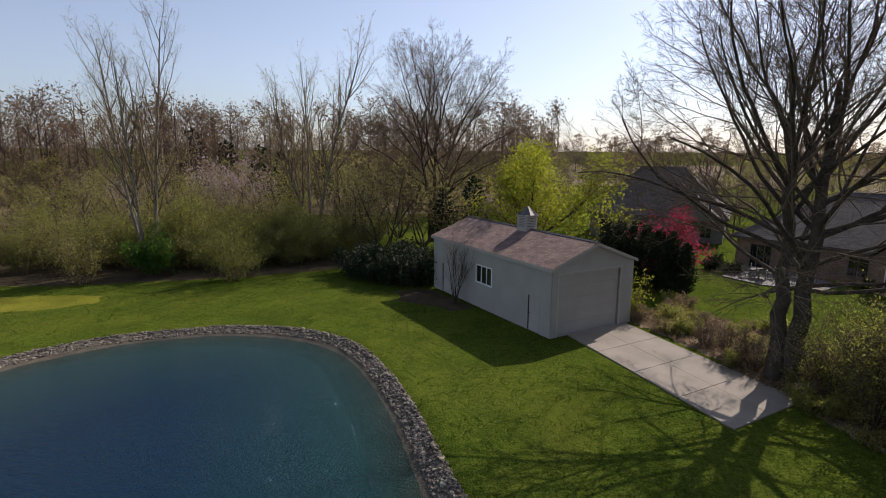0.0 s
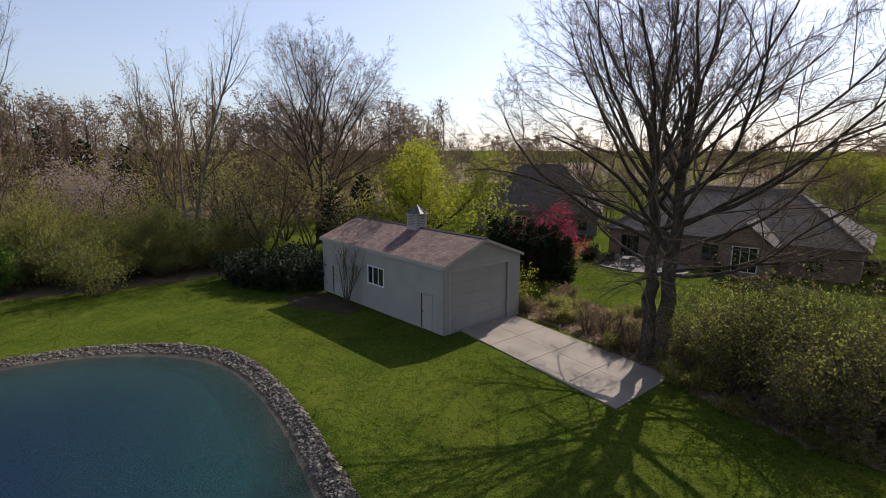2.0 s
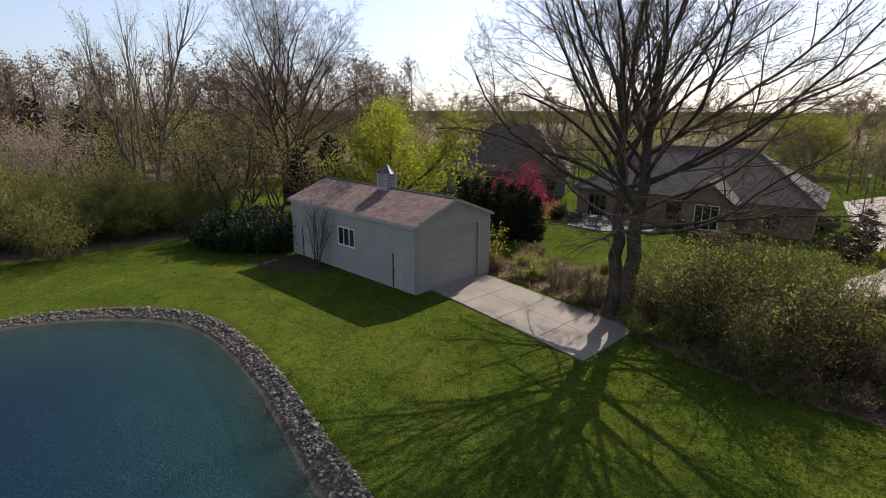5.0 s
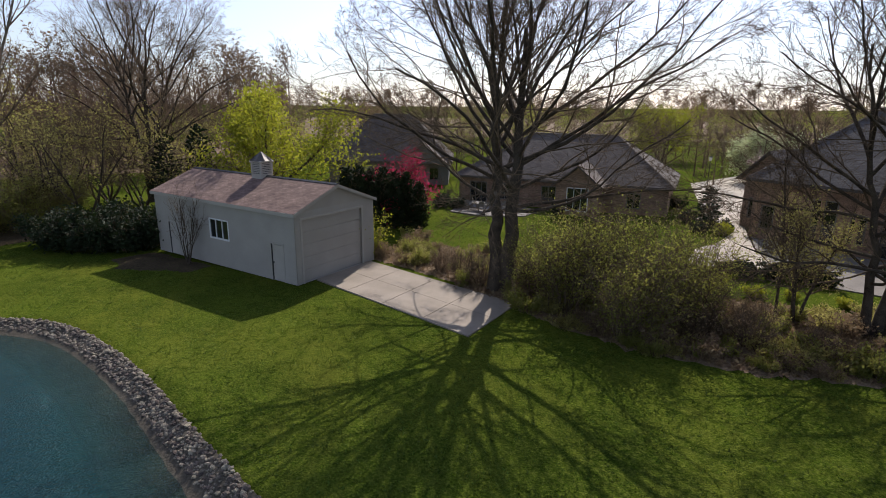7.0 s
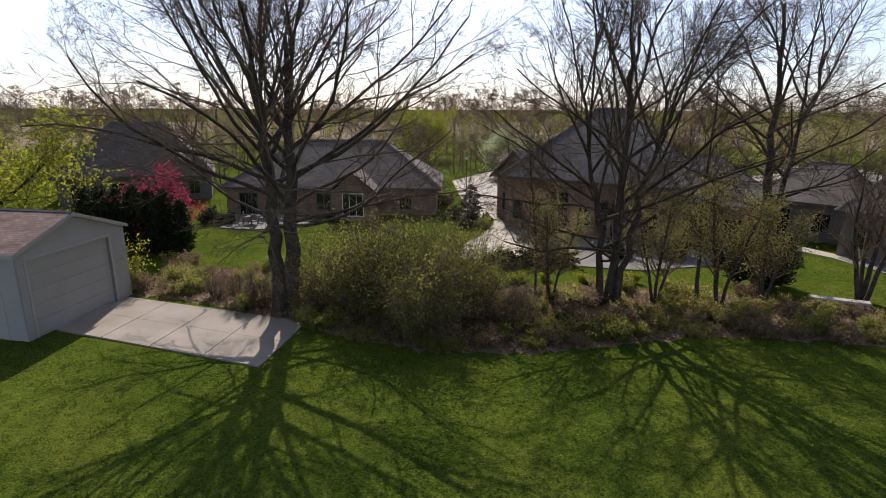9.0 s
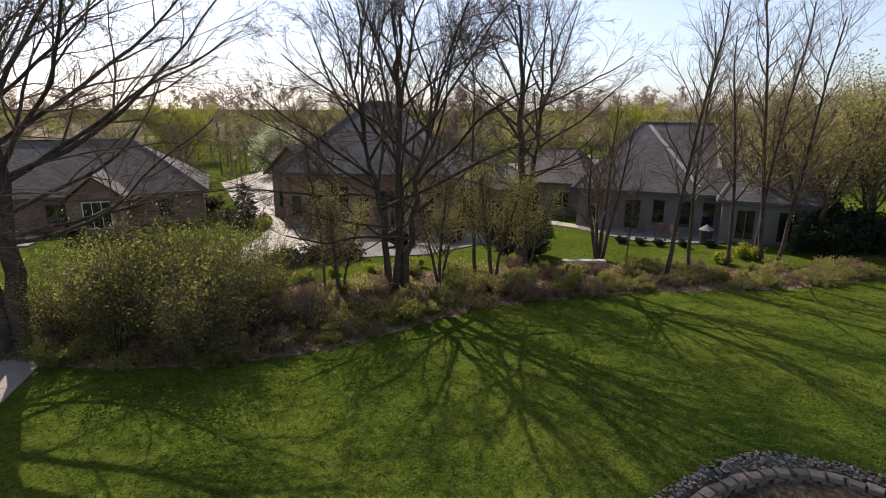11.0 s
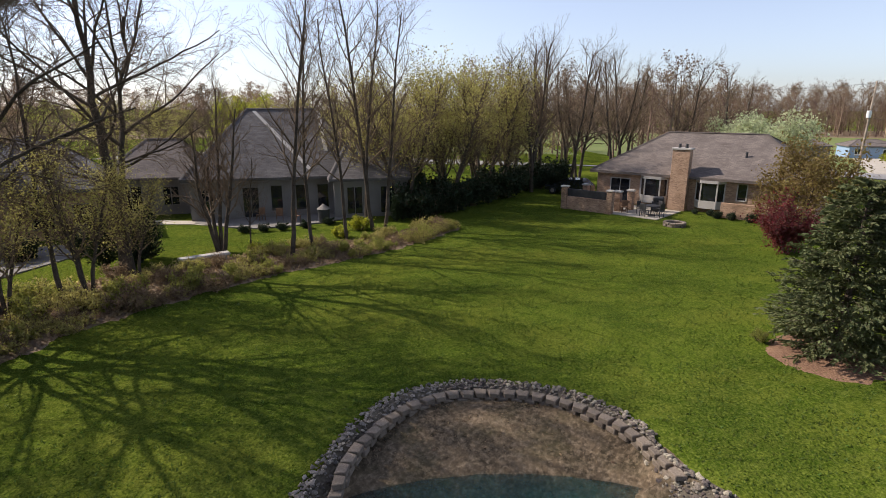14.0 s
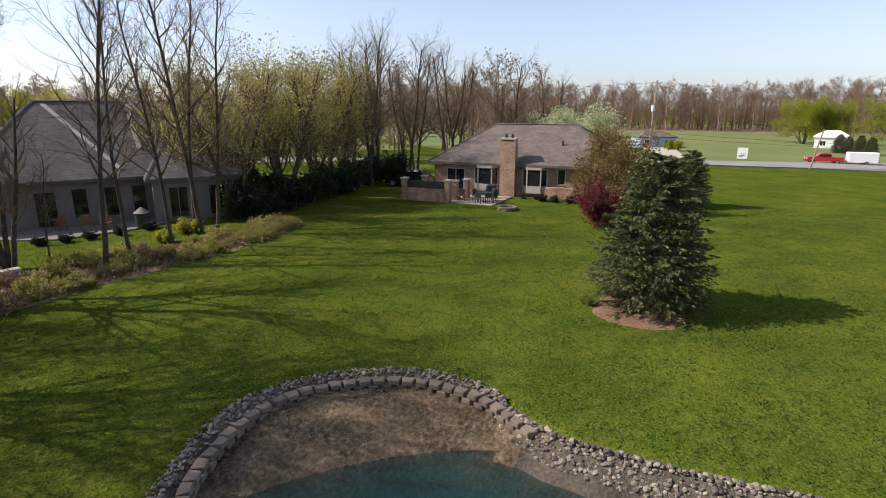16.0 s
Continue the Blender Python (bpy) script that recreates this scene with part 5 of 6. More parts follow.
for k in range(110):
    f = rng.uniform(0, len(rim_line) - 1.001)
    a, b_ = Vector(rim_line[int(f)]), Vector(rim_line[int(f) + 1])
    x, y = a.lerp(b_, f % 1) + Vector((b_.y - a.y, a.x - b_.x)).normalized() * -rng.uniform(0.15, 1.3)
    again(rng.choices((low, low_2, low_3), (3, 4, 4))[0], x, y, rng.uniform(0, 360), rng.uniform(0.4, 0.8))
lit, lr = Tubes(), random.Random(8)
while len(lit.f) < 44000:
    x, y = lr.uniform(3, 39), lr.uniform(-5, 38)
    if in_bed(x, y):
        lit.leaf(lr, Vector((x, y, surface(x, y) + 0.06 + abs(lr.gauss(0, 0.05)))), lr.uniform(0.07, 0.15))
while len(lit.f) < 60000:
    x, y = lr.uniform(12.4, 16), lr.uniform(-5.7, 2)
    if inside_shore(x, y) > 0.4 and surface(x, y) > WATER_Z + 0.03:
        lit.leaf(lr, Vector((x, y, surface(x, y) + 0.04 + abs(lr.gauss(0, 0.03)))), lr.uniform(0.03, 0.09))
tagged(from_lists("fallen_leaves", lit.v, lit.f, LEAF_BROWN), "dry brown fallen leaves strewn over the bed", "leaves", kind="stuff")

# property line towards the brick house
hedge = shrub("boundary_shrub", 43.5, -4.5, 41, 2.6, 2.0, "dark green shrub along the boundary", CEDAR, 22, 4000, 0.15, "boundary shrubs")
for k in range(13):
    f = k / 12
    again(hedge, 41.5 + 15 * f + rng.gauss(0, 0.5), -2.5 - 15.5 * f + rng.gauss(0, 0.4), rng.uniform(0, 360), rng.uniform(0.7, 1.15))
budtree = tree("budding_tree", 44.5, -5.0, 101, 10.8, 0.16, SLIM, "slender tree in yellow-olive bud along the boundary", stems=3, lean=0.2, leaves=LEAF_YELLOW, leaf_n=5200, leaf_size=0.10, cloud=0.4, min_lev=1, group="boundary trees")
for x, y, s in ((24.2, 15.6, 0.55), (26.6, 13.6, 0.6), (20.4, 19.2, 0.5), (28.6, 12.4, 0.5), (42.6, -1.6, 0.95), (46.5, -5.5, 0.98), (48.5, -8.6, 1.0), (47.0, -2.0, 0.95), (50.5, -11.0, 0.95), (45.0, 1.5, 0.9), (52.5, -9.0, 1.0), (54.0, -12.5, 0.9)):
    again(budtree, x, y, rng.uniform(0, 360), s)
backtree = tree("bare_tree", 52.5, -14.5, 141, 14.0, 0.2, SLIM, "bare tree behind the brick house", stems=2, lean=0.2, group="bare trees")
for x, y, s in ((55.0, -16.0, 0.82), (57.5, -20.0, 0.86), (60, -22, 0.8), (62, -27, 0.85), (66, -30, 0.9), (58, -14, 0.85), (64, -18, 0.95), (70, -40, 0.85), (74, -50, 0.85)):
    again(backtree, x, y, rng.uniform(0, 360), s * 1.1)
pear = tree("pear_tree", 50.5, -37.6, 111, 6.4, 0.14, SCRUB, "round pear tree in pale blossom", stems=5, lean=0.55, leaves=LEAF_WHITE, leaf_n=9000, leaf_size=0.18, cloud=0.45, min_lev=1, group="pear trees")
again(pear, 55, 61, 50, 0.95)
again(pear, 60, 52, 150, 0.9)
again(pear, 64, -45, 150, 1.0)
# spruce, red bush and brown tree on the open lawn
spruce = conifer("spruce_tree", 16.75, -14.6, 9, 5.8, 2.3, "dense blue-green spruce in a mulched ring on the lawn", NEEDLE, 34, 19, 130, 0.125, 0.06, 0.12, "spruces", 10, 0.52)
again(spruce, 31.5, -33.0, 90, 0.72)
ring = [(16.55 + 1.75 * math.cos(a), -13.95 + 1.75 * math.sin(a)) for a in (k * 6.283 / 22 for k in range(22))]
draped("mulch_ring", ring, MULCH, 0.07, "red-brown bark mulch ring under the spruce", "mulch", 0.25, 0.04)
tagged(again(low_3, 18.0, -12.6, 0, 0.5), "small green tuft in the mulch")
maroon = shrub("barberry_shrub", 28.6, -22.4, 51, 2.7, 1.7, "maroon-leaved shrub on the lawn", LEAF_MAROON, 26, 5200, 0.11)
bronze = tree("ornamental_tree", 32.8, -26.6, 121, 5.0, 0.12, SCRUB, "bronze-leaved ornamental tree beside the brick house", stems=5, lean=0.65, leaves=leaf_mat("bronze_leaves", (0.10, 0.07, 0.022), (0.22, 0.16, 0.055), (0.28, 0.2, 0.06)), leaf_n=8000, leaf_size=0.12, cloud=0.3, min_lev=1)
maple = tree("maple_tree", 101.5, -155, 131, 10.8, 0.24, SCRUB, "maple in yellow-green spring leaf by the field", stems=5, lean=0.5, leaves=LEAF_LIME, leaf_n=14000, leaf_size=0.22, cloud=0.5, min_lev=1, group="maples")
again(maple, 97.0, -157.5, 80, 0.95)
again(maple, 79, -158, 30, 1.0)
again(maple, 60, 90, 10, 0.8)
again(maple, 95, 20, 70, 0.8)


# ---- neighbours' paving, lamps and garden pieces ----
sheet("paved_court", [(21.6, 28.6), (24.0, 26.6), (26.4, 26.4), (28.6, 29.6), (30.2, 33.0), (32.6, 36.6), (36.4, 41.5), (45.0, 50.0), (62, 60), (70, 74), (46, 62), (40.5, 53.5), (34.6, 44.4), (31.0, 40.5), (32.4, 37.4), (30.6, 35.6), (27.2, 33.0), (24.6, 31.8)], PAVER, 0.04,
      "pale paved court and path between two houses", "paving", 0.15)
sheet("terrace", [(25.9, 25.6), (29.9, 33.0), (31.0, 34.3), (37.0, 18.6), (33.5, 17.6), (29.0, 19.6), (26.6, 22.6)], STUCCO, 0.06, "grey stone terrace round the brown brick house", "terrace", 0.2)
sheet("house_terrace", [(40.0, 10.6), (39.4, 8.8), (40.0, 6.6), (40.9, 4.0), (42.6, 2.6), (44.0, 3.0), (42.8, 13.6), (41.8, 13.6)], STUCCO, 0.08, "grey stone terrace with a low curved edge", "terrace", 0.25)
sheet("garden_path", [(40.3, 10.8), (41.6, 13.8), (42.4, 19.5), (47, 22.5), (47, 21.0), (43.8, 18.6), (42.8, 13.9), (41.6, 11.0)], PAVER, 0.05, "pale garden path to the grey house", "path", 0.15)
sheet("side_drive", [(47.0, 21.2), (60, 32), (85, 36), (110, 30), (112, 34), (84, 41), (58, 36), (45.5, 24.5)], PAVER, 0.05, "pale concrete drive beside the grey house", "driveway", 0.15)
sheet("garden_terrace", [(11.2, 48.6), (13.4, 46.0), (17.2, 45.0), (19.6, 47.6), (17.0, 51.6), (14.0, 53.8)], STUCCO, 0.1, "raised stone terrace behind the brown house", "terrace", 0.3)


def street_lamp(x, y, h, label):
    ob = thing("street_lamp", x, y, None, 0, label, "lamp post", "lamp posts")
    t = Tubes()
    t.tube([Vector((0, 0, -0.1)), Vector((0, 0, 0.5)), Vector((0, 0, h - 0.5))], [0.09, 0.05, 0.04], 10)
    from_lists("pole", t.v, t.f, DARK, ob, smooth=True)
    bm = bmesh.new()
    bmesh.ops.create_cone(bm, cap_ends=True, segments=8, radius1=0.11, radius2=0.2, depth=0.36, matrix=Matrix.Translation((0, 0, h - 0.32)))
    part("lantern", bm, WHITE, ob)
    bm = bmesh.new()
    bmesh.ops.create_cone(bm, cap_ends=True, segments=8, radius1=0.24, radius2=0.03, depth=0.18, matrix=Matrix.Translation((0, 0, h - 0.05)))
    part("cap", bm, DARK, ob)


street_lamp(42.6, 54.5, 4.2, "black garden lamp post with a pale lantern")
small = conifer("young_spruce", 30.6, 38.6, 19, 3.1, 1.1, "young dark spruce on an island bed", CEDAR, 18, 9, 22, 0.22, 0.1, 0.1)
boxy = shrub("box_shrub", 23.4, 25.6, 61, 0.95, 0.85, "clipped dark green box shrub beside the paving", CEDAR, 14, 2600, 0.09, "box shrubs")
for x, y, s in ((24.6, 25.0, 1.0), (25.6, 24.3, 1.05), (26.2, 23.4, 1.0), (22.4, 26.3, 0.85), (29.2, 37.2, 0.9), (31.0, 36.8, 0.8), (28.0, 36.2, 0.8), (29.8, 39.9, 1.0), (33.4, 46.5, 1.1), (20.5, 45.6, 1.0), (12.2, 50.2, 1.1), (11.0, 51.6, 1.3), (38.4, 9.4, 0.5), (38.7, 8.2, 0.5), (38.9, 7.0, 0.5), (39.4, 5.6, 0.5), (40.2, 4.0, 0.5), (30.5, 22.4, 1.2), (33, 20, 1.2), (36, 17.6, 1.3), (34.4, 17.2, 1.3)):
    again(boxy, x, y, rng.uniform(0, 360), s)
for k in range(8):
    f = 8.9 + k * 1.0 + rng.uniform(-0.2, 0.2)
    off = 1.7 if f > 10.6 else 0.9
    again(boxy, 46.9 - 0.722 * f - 0.692 * off, -18.0 - 0.692 * f + 0.722 * off, rng.uniform(0, 360), rng.uniform(0.35, 0.6), 1.0, "small green foundation shrub along the brick wall")
lime_clump = shrub("perennial_clump", 19.6, 23.6, 62, 1.0, 1.0, "bright yellow-green clump by the neighbour's lawn", LEAF_LIME, 14, 1800, 0.1, "perennial clumps")
for x, y, s in ((21.2, 22.6, 0.6), (22.8, 21.9, 0.5), (24.4, 20.4, 0.5), (26.4, 18.6, 0.6), (17.8, 24.6, 0.9), (29.6, 35.4, 0.9), (33, 7.6, 0.6), (36.2, 3.0, 0.7), (38.2, 1.8, 0.9), (16.6, 26.6, 0.8)):
    again(lime_clump, x, y, rng.uniform(0, 360), s)
# island lawn edge stones
ROCKS = []
for k in range(6):
    bm = bmesh.new()
    bmesh.ops.create_icosphere(bm, subdivisions=1, radius=0.5)
    rr = random.Random(k)
    for v in bm.verts:
        v.co = Vector((v.co.x * 1.25, v.co.y, v.co.z * 0.62)) * (1 + rr.uniform(-0.2, 0.2))
    me = bpy.data.meshes.new("stone")
    bm.to_mesh(me)
    bm.free()
    me.materials.append(STONE)
    ROCKS.append(me)


def stone_at(parent, x, y, z, size, turn, rr, name="stone"):
    ob = new(name, ROCKS[int(rr.random() * 6)])
    ob.parent = parent
    ob.matrix_basis = pose(x, y, z, rr.uniform(-25, 25), rr.uniform(-25, 25), turn) @ Matrix.Diagonal((size, size * rr.uniform(0.75, 1.1), size * rr.uniform(0.8, 1.1), 1))
    return ob


rr = random.Random(4)
slabs = thing("stone_bench", 31.4, 10.0, None, -60, "pale low stone seat in the planting bed", "stone seat")
boxed("seat", (-1.3, 1.3, -0.25, 0.25, 0.28, 0.42), TRIM_PAINT, slabs, bevel=0.03)
for dx in (-0.9, 0.9):
    boxed("support", (dx - 0.2, dx + 0.2, -0.2, 0.2, -0.1, 0.278), STUCCO, slabs, bevel=0.02)

# fire pit on the lawn
pit = thing("fire_pit", 36.1, -19.8, None, 0, "low ring of pale stones round a fire pit", "fire pit")
for k in range(10):
    a = k * 6.283 / 10
    for c in range(2):
        bm = bmesh.new()
        box(bm, -0.19, 0.19, -0.12, 0.12, 0, 0.15, 0.025)
        ob = part("stone", bm, BLOCK, pit)
        ob.matrix_local = Matrix.Rotation(a + c * 0.22, 4, "Z") @ Matrix.Translation((0, 0.62, -0.02 + c * 0.155))
bm = bmesh.new()
bmesh.ops.create_circle(bm, cap_ends=True, segments=20, radius=0.5, matrix=Matrix.Translation((0, 0, 0.05)))
part("ash", bm, DARK, pit)

# patio of the brick house
sheet("patio", [(43.6, -14.6), (40.9, -17.1), (38.0, -19.5), (40.7, -23.0), (46.6, -18.6)], PAVER, 0.05, "pale concrete patio slab behind the brick house", "patio", 0.2)
pw = thing("patio_wall", 43.7, -14.6, 0.53, frame_of(0, 0, -2.9, -2.5), "low tan brick patio wall with capped piers", "garden wall")
boxed("wall", (0.22, 3.66, -0.12, 0.12, 0, 1.05), BRICK, pw)
screen = boxed("screen", (0.25, 3.63, -0.03, 0.03, 1.05, 1.65), DARK, pw, "dark metal railing panel")
for px_ in (0.0, 3.88):
    pr = boxed("pier", (px_ - 0.22, px_ + 0.22, -0.22, 0.22, 0, 1.75), BRICK, pw)
    boxed("pier_cap", (px_ - 0.28, px_ + 0.28, -0.28, 0.28, 1.752, 1.86), TRIM_PAINT, pr)
for px_, py_ in ((4.4, 2.6), (3.9, 1.4), (0.1, 3.4)):
    pr = boxed("pier", (px_ - 0.22, px_ + 0.22, py_ - 0.22, py_ + 0.22, 0, 1.55), BRICK, pw)
    boxed("pier_cap", (px_ - 0.28, px_ + 0.28, py_ - 0.28, py_ + 0.28, 1.552, 1.66), TRIM_PAINT, pr)


def patio_chair(x, y, turn, label="black metal patio chair", mat=DARK, group="patio chairs"):
    ob = thing("patio_chair", x, y, land(x, y) + 0.06, turn, label, "chair", group)
    boxed("seat", (-0.24, 0.24, -0.24, 0.24, 0.4, 0.45), mat, ob)
    boxed("backrest", (-0.24, 0.24, 0.2, 0.25, 0.5, 0.98), mat, ob)
    for sx in (-0.22, 0.22):
        for sy in (-0.22, 0.22):
            boxed("leg", (sx - 0.02, sx + 0.02, sy - 0.02, sy + 0.02, 0, 0.4 if sy < 0 else 0.98), mat, ob, bevel=0)
        boxed("armrest", (sx - 0.025, sx + 0.025, -0.22, 0.2, 0.62, 0.66), mat, ob, bevel=0)
    return ob


def patio_table(x, y, label, r=0.6, mat=DARK):
    ob = thing("patio_table", x, y, land(x, y) + 0.06, 0, label, "table")
    bm = bmesh.new()
    bmesh.ops.create_cone(bm, cap_ends=True, segments=20, radius1=r, radius2=r, depth=0.04, matrix=Matrix.Translation((0, 0, 0.73)))
    part("tabletop", bm, mat, ob)
    t = Tubes()
    t.tube([Vector((0, 0, 0)), Vector((0, 0, 0.71))], [0.05, 0.04], 8)
    from_lists("pedestal", t.v, t.f, mat, ob)
    boxed("base", (-0.25, 0.25, -0.25, 0.25, 0, 0.03), mat, ob)
    return ob


patio_table(39.6, -19.9, "round black metal patio table")
c1 = patio_chair(38.9, -20.2, 110)
for x, y, a in ((39.3, -19.2, 30), (40.2, -19.4, -60), (39.9, -20.6, 190)):
    copy_thing(c1, pose(x, y, land(x, y) + 0.06, 0, 0, a))
patio_table(41.6, -18.6, "brown patio table by the brick piers", 0.5, MULCH)
c2 = patio_chair(41.0, -18.4, 80, "brown wooden patio chair", MULCH, "wooden chairs")
copy_thing(c2, pose(42.2, -18.3, land(42, -18) + 0.06, 0, 0, -80))
grill = thing("barbecue_grill", 41.0, -21.2, land(41, -21) + 0.06, 60, "black covered barbecue grill by the chimney", "grill")
boxed("cart", (-0.45, 0.45, -0.28, 0.28, 0.05, 0.75), DARK, grill)
boxed("lid", (-0.42, 0.42, -0.27, 0.27, 0.755, 1.15), DARK, grill, bevel=0.1)
tub = thing("hot_tub", 44.6, -16.6, land(44, -16) + 0.06, 30, "pale round hot tub on the patio", "hot tub")
bm = bmesh.new()
bmesh.ops.create_cone(bm, cap_ends=True, segments=28, radius1=1.0, radius2=1.0, depth=0.8, matrix=Matrix.Translation((0, 0, 0.4)))
part("shell", bm, BRICK, tub)
bm = bmesh.new()
bmesh.ops.create_cone(bm, cap_ends=True, segments=28, radius1=1.06, radius2=1.02, depth=0.12, matrix=Matrix.Translation((0, 0, 0.865)))
part("cover", bm, STUCCO, tub)
# chairs and table on the neighbours' terraces
for k, (x, y, a) in enumerate(((12.9, 48.6, 20), (13.9, 47.6, 160), (14.8, 48.6, 250), (13.8, 49.6, 70), (16.0, 47.2, 10), (17.4, 47.6, 120))):
    if k == 0:
        c3 = patio_chair(x, y, a, "grey metal terrace chair", STUCCO, "terrace chairs")
    else:
        copy_thing(c3, pose(x, y, land(x, y) + 0.11, 0, 0, a))
patio_table(13.9, 48.6, "round grey terrace table", 0.65, STUCCO)
urn = thing("garden_urn", 41.0, 4.4, land(41, 4) + 0.09, 0, "dark pot with a pale lid on the terrace", "pot")
bm = bmesh.new()
bmesh.ops.create_cone(bm, cap_ends=True, segments=16, radius1=0.4, radius2=0.45, depth=0.9, matrix=Matrix.Translation((0, 0, 0.45)))
part("body", bm, DARK, urn)
bm = bmesh.new()
bmesh.ops.create_cone(bm, cap_ends=True, segments=16, radius1=0.5, radius2=0.05, depth=0.35, matrix=Matrix.Translation((0, 0, 1.08)))
part("lid", bm, STUCCO, urn)
for k, (x, y, a) in enumerate(((41.6, 7.6, 100), (41.2, 6.4, 60), (42.0, 9.0, 130))):
    copy_thing(c2, pose(x, y, land(x, y) + 0.09, 0, 0, a))

# ---- road side ----
road = sheet("road", [(98, 46), (70, -40), (62, -62.8), (59.0, -72), (55.6, -86), (50.8, -96.1), (36, -130), (18, -190), (27, -194), (44, -134), (57.5, -106), (64.0, -97), (68, -80), (70.5, -70), (79, -42), (106, 42)], ASPHALT, 0.16, "grey asphalt country road along a field", "road", 0.2)
sheet("far_drive", [(67, -73), (70, -69), (107, -102), (104, -109)], PAVER, 0.16, "pale concrete drive to the blue garage", "driveway", 0.15)
verge = draped("open_field", [(71, -74), (58, -106), (20, -200), (60, -290), (230, -230), (270, -100), (125, 30)], FIELD, 0.03, "flat green field beyond the road", "field", 8.0, 0.0)


def leaning_pole(name, x, y, h, lean, label, r=0.16):
    ob = thing(name, x, y, None, 0, label, "utility pole", "utility poles")
    top_ = Vector((lean[0], lean[1], h))
    t = Tubes()
    t.tube([Vector((0, 0, -0.4)), top_ * 0.5, top_], [r, r * 0.85, r * 0.65], 10, True)
    from_lists("post", t.v, t.f, POLE_WOOD, ob, smooth=True)
    return ob, top_


p1, top1 = leaning_pole("utility_pole", 62.8, -59.7, 11.9, (1.4, -1.8), "weathered wooden utility pole with a transformer")
bm = bmesh.new()
bmesh.ops.create_cone(bm, cap_ends=True, segments=14, radius1=0.26, radius2=0.26, depth=0.85, matrix=Matrix.Translation((0.72, -0.85, 7.9)))
part("transformer", bm, WHITE, p1)
p2, top2 = leaning_pole("utility_pole", 54.9, -84.8, 6.1, (-0.3, -1.5), "short pale leaning pole at the roadside", 0.14)
for k, (a, b_, sag) in enumerate((((64.1, -61.4, 11.5), (26, -130, 9.2), 1.2), ((64.0, -61.2, 7.4), (54.6, -86.2, 4.9), 0.4), ((64.0, -61.2, 4.4), (24, -122, 2.4), 0.8), ((64.0, -61.2, 3.8), (24, -122, 1.9), 0.8), ((64.1, -61.4, 11.5), (118, 0, 11.5), 1.2))):
    a, b_ = Vector(a), Vector(b_)
    t = Tubes()
    pts = [a.lerp(b_, s / 14) - Vector((0, 0, sag * 4 * (s / 14) * (1 - s / 14))) for s in range(15)]
    t.tube(pts, [0.022] * 15, 4)
    tagged(from_lists("overhead_wire", t.v, t.f, DARK), "thin dark overhead wire between poles", "wire", "overhead wires")

sg = thing("roadside_sign", 71.3, -91.1, None, 218, "white roadside board with dark lettering", "sign")
boxed("board", (-0.85, 0.85, -0.04, 0.04, 0.3, 2.3), WHITE, sg)
for dx in (-0.6, 0.6):
    boxed("post", (dx - 0.05, dx + 0.05, 0.045, 0.12, -0.2, 1.9), POLE_WOOD, sg)
for k, (x0, x1, z) in enumerate(((-0.55, 0.5, 0.85), (-0.5, 0.2, 0.62), (-0.2, 0.55, 1.12))):
    for h in range(3):
        boxed("letter_bar", (x0 + (x1 - x0) * h / 3, x0 + (x1 - x0) * (h + 0.7) / 3, -0.052, -0.041, z, z + 0.13), DARK, sg, bevel=0)


def wheel(parent, x, y, r=0.38, w=0.24):
    wh = new("wheel")
    wh.parent = parent
    wh.matrix_local = Matrix.Translation((x, y, r)) @ Matrix.Rotation(radians(90), 4, "X")
    bm = bmesh.new()
    bmesh.ops.create_cone(bm, cap_ends=True, segments=20, radius1=r, radius2=r, depth=w)
    part("tyre", bm, TYRE, wh)
    bm = bmesh.new()
    bmesh.ops.create_cone(bm, cap_ends=True, segments=14, radius1=r * 0.58, radius2=r * 0.58, depth=w + 0.02)
    part("rim", bm, STUCCO, wh)


ROAD_TURN = math.degrees(math.atan2(8, 8.8))
truck = thing("pickup_truck", 60.4, -97.2, land(60.4, -97.2) + 0.42, ROAD_TURN, "red crew-cab pickup truck towing a trailer", "truck")
bm = bmesh.new()
prof = [(-2.7, 0.45), (2.6, 0.45), (2.75, 0.75), (2.65, 1.05), (1.45, 1.15), (0.75, 1.78), (-0.75, 1.8), (-0.95, 1.15), (-2.7, 1.15)]
a_ = [bm.verts.new((x, -0.95, z)) for x, z in prof]
b_ = [bm.verts.new((x, 0.95, z)) for x, z in prof]
bm.faces.new(a_)
bm.faces.new(b_[::-1])
for k in range(len(prof)):
    bm.faces.new((a_[k], b_[k], b_[(k + 1) % len(prof)], a_[(k + 1) % len(prof)]))
bmesh.ops.recalc_face_normals(bm, faces=bm.faces[:])
bmesh.ops.bevel(bm, geom=bm.edges[:], offset=0.05, segments=2, affect="EDGES")
part("body", bm, RED_PAINT, truck)
for sy in (-1, 1):
    for x0, x1 in ((0.05, 0.85), (-0.7, -0.02)):
        boxed("window", (x0, x1, sy * 0.935 if sy > 0 else -0.965, sy * 0.965 if sy > 0 else -0.935, 1.2, 1.62), PANE, truck, bevel=0)
    boxed("headlight", (2.6, 2.78, sy * 0.8 - 0.13, sy * 0.8 + 0.13, 0.8, 0.98), WHITE, truck)
    for x in (-1.75, 1.75):
        wheel(truck, x, sy * 0.86)
boxed("bumper", (2.7, 2.85, -0.9, 0.9, 0.42, 0.62), DARK, truck)
trailer = thing("enclosed_trailer", 56.6, -100.8, land(56.6, -100.8) + 0.42, ROAD_TURN, "white enclosed cargo trailer behind the pickup", "trailer")
boxed("box_body", (-2.2, 2.0, -0.95, 0.95, 0.5, 2.2), WHITE, trailer, bevel=0.08)
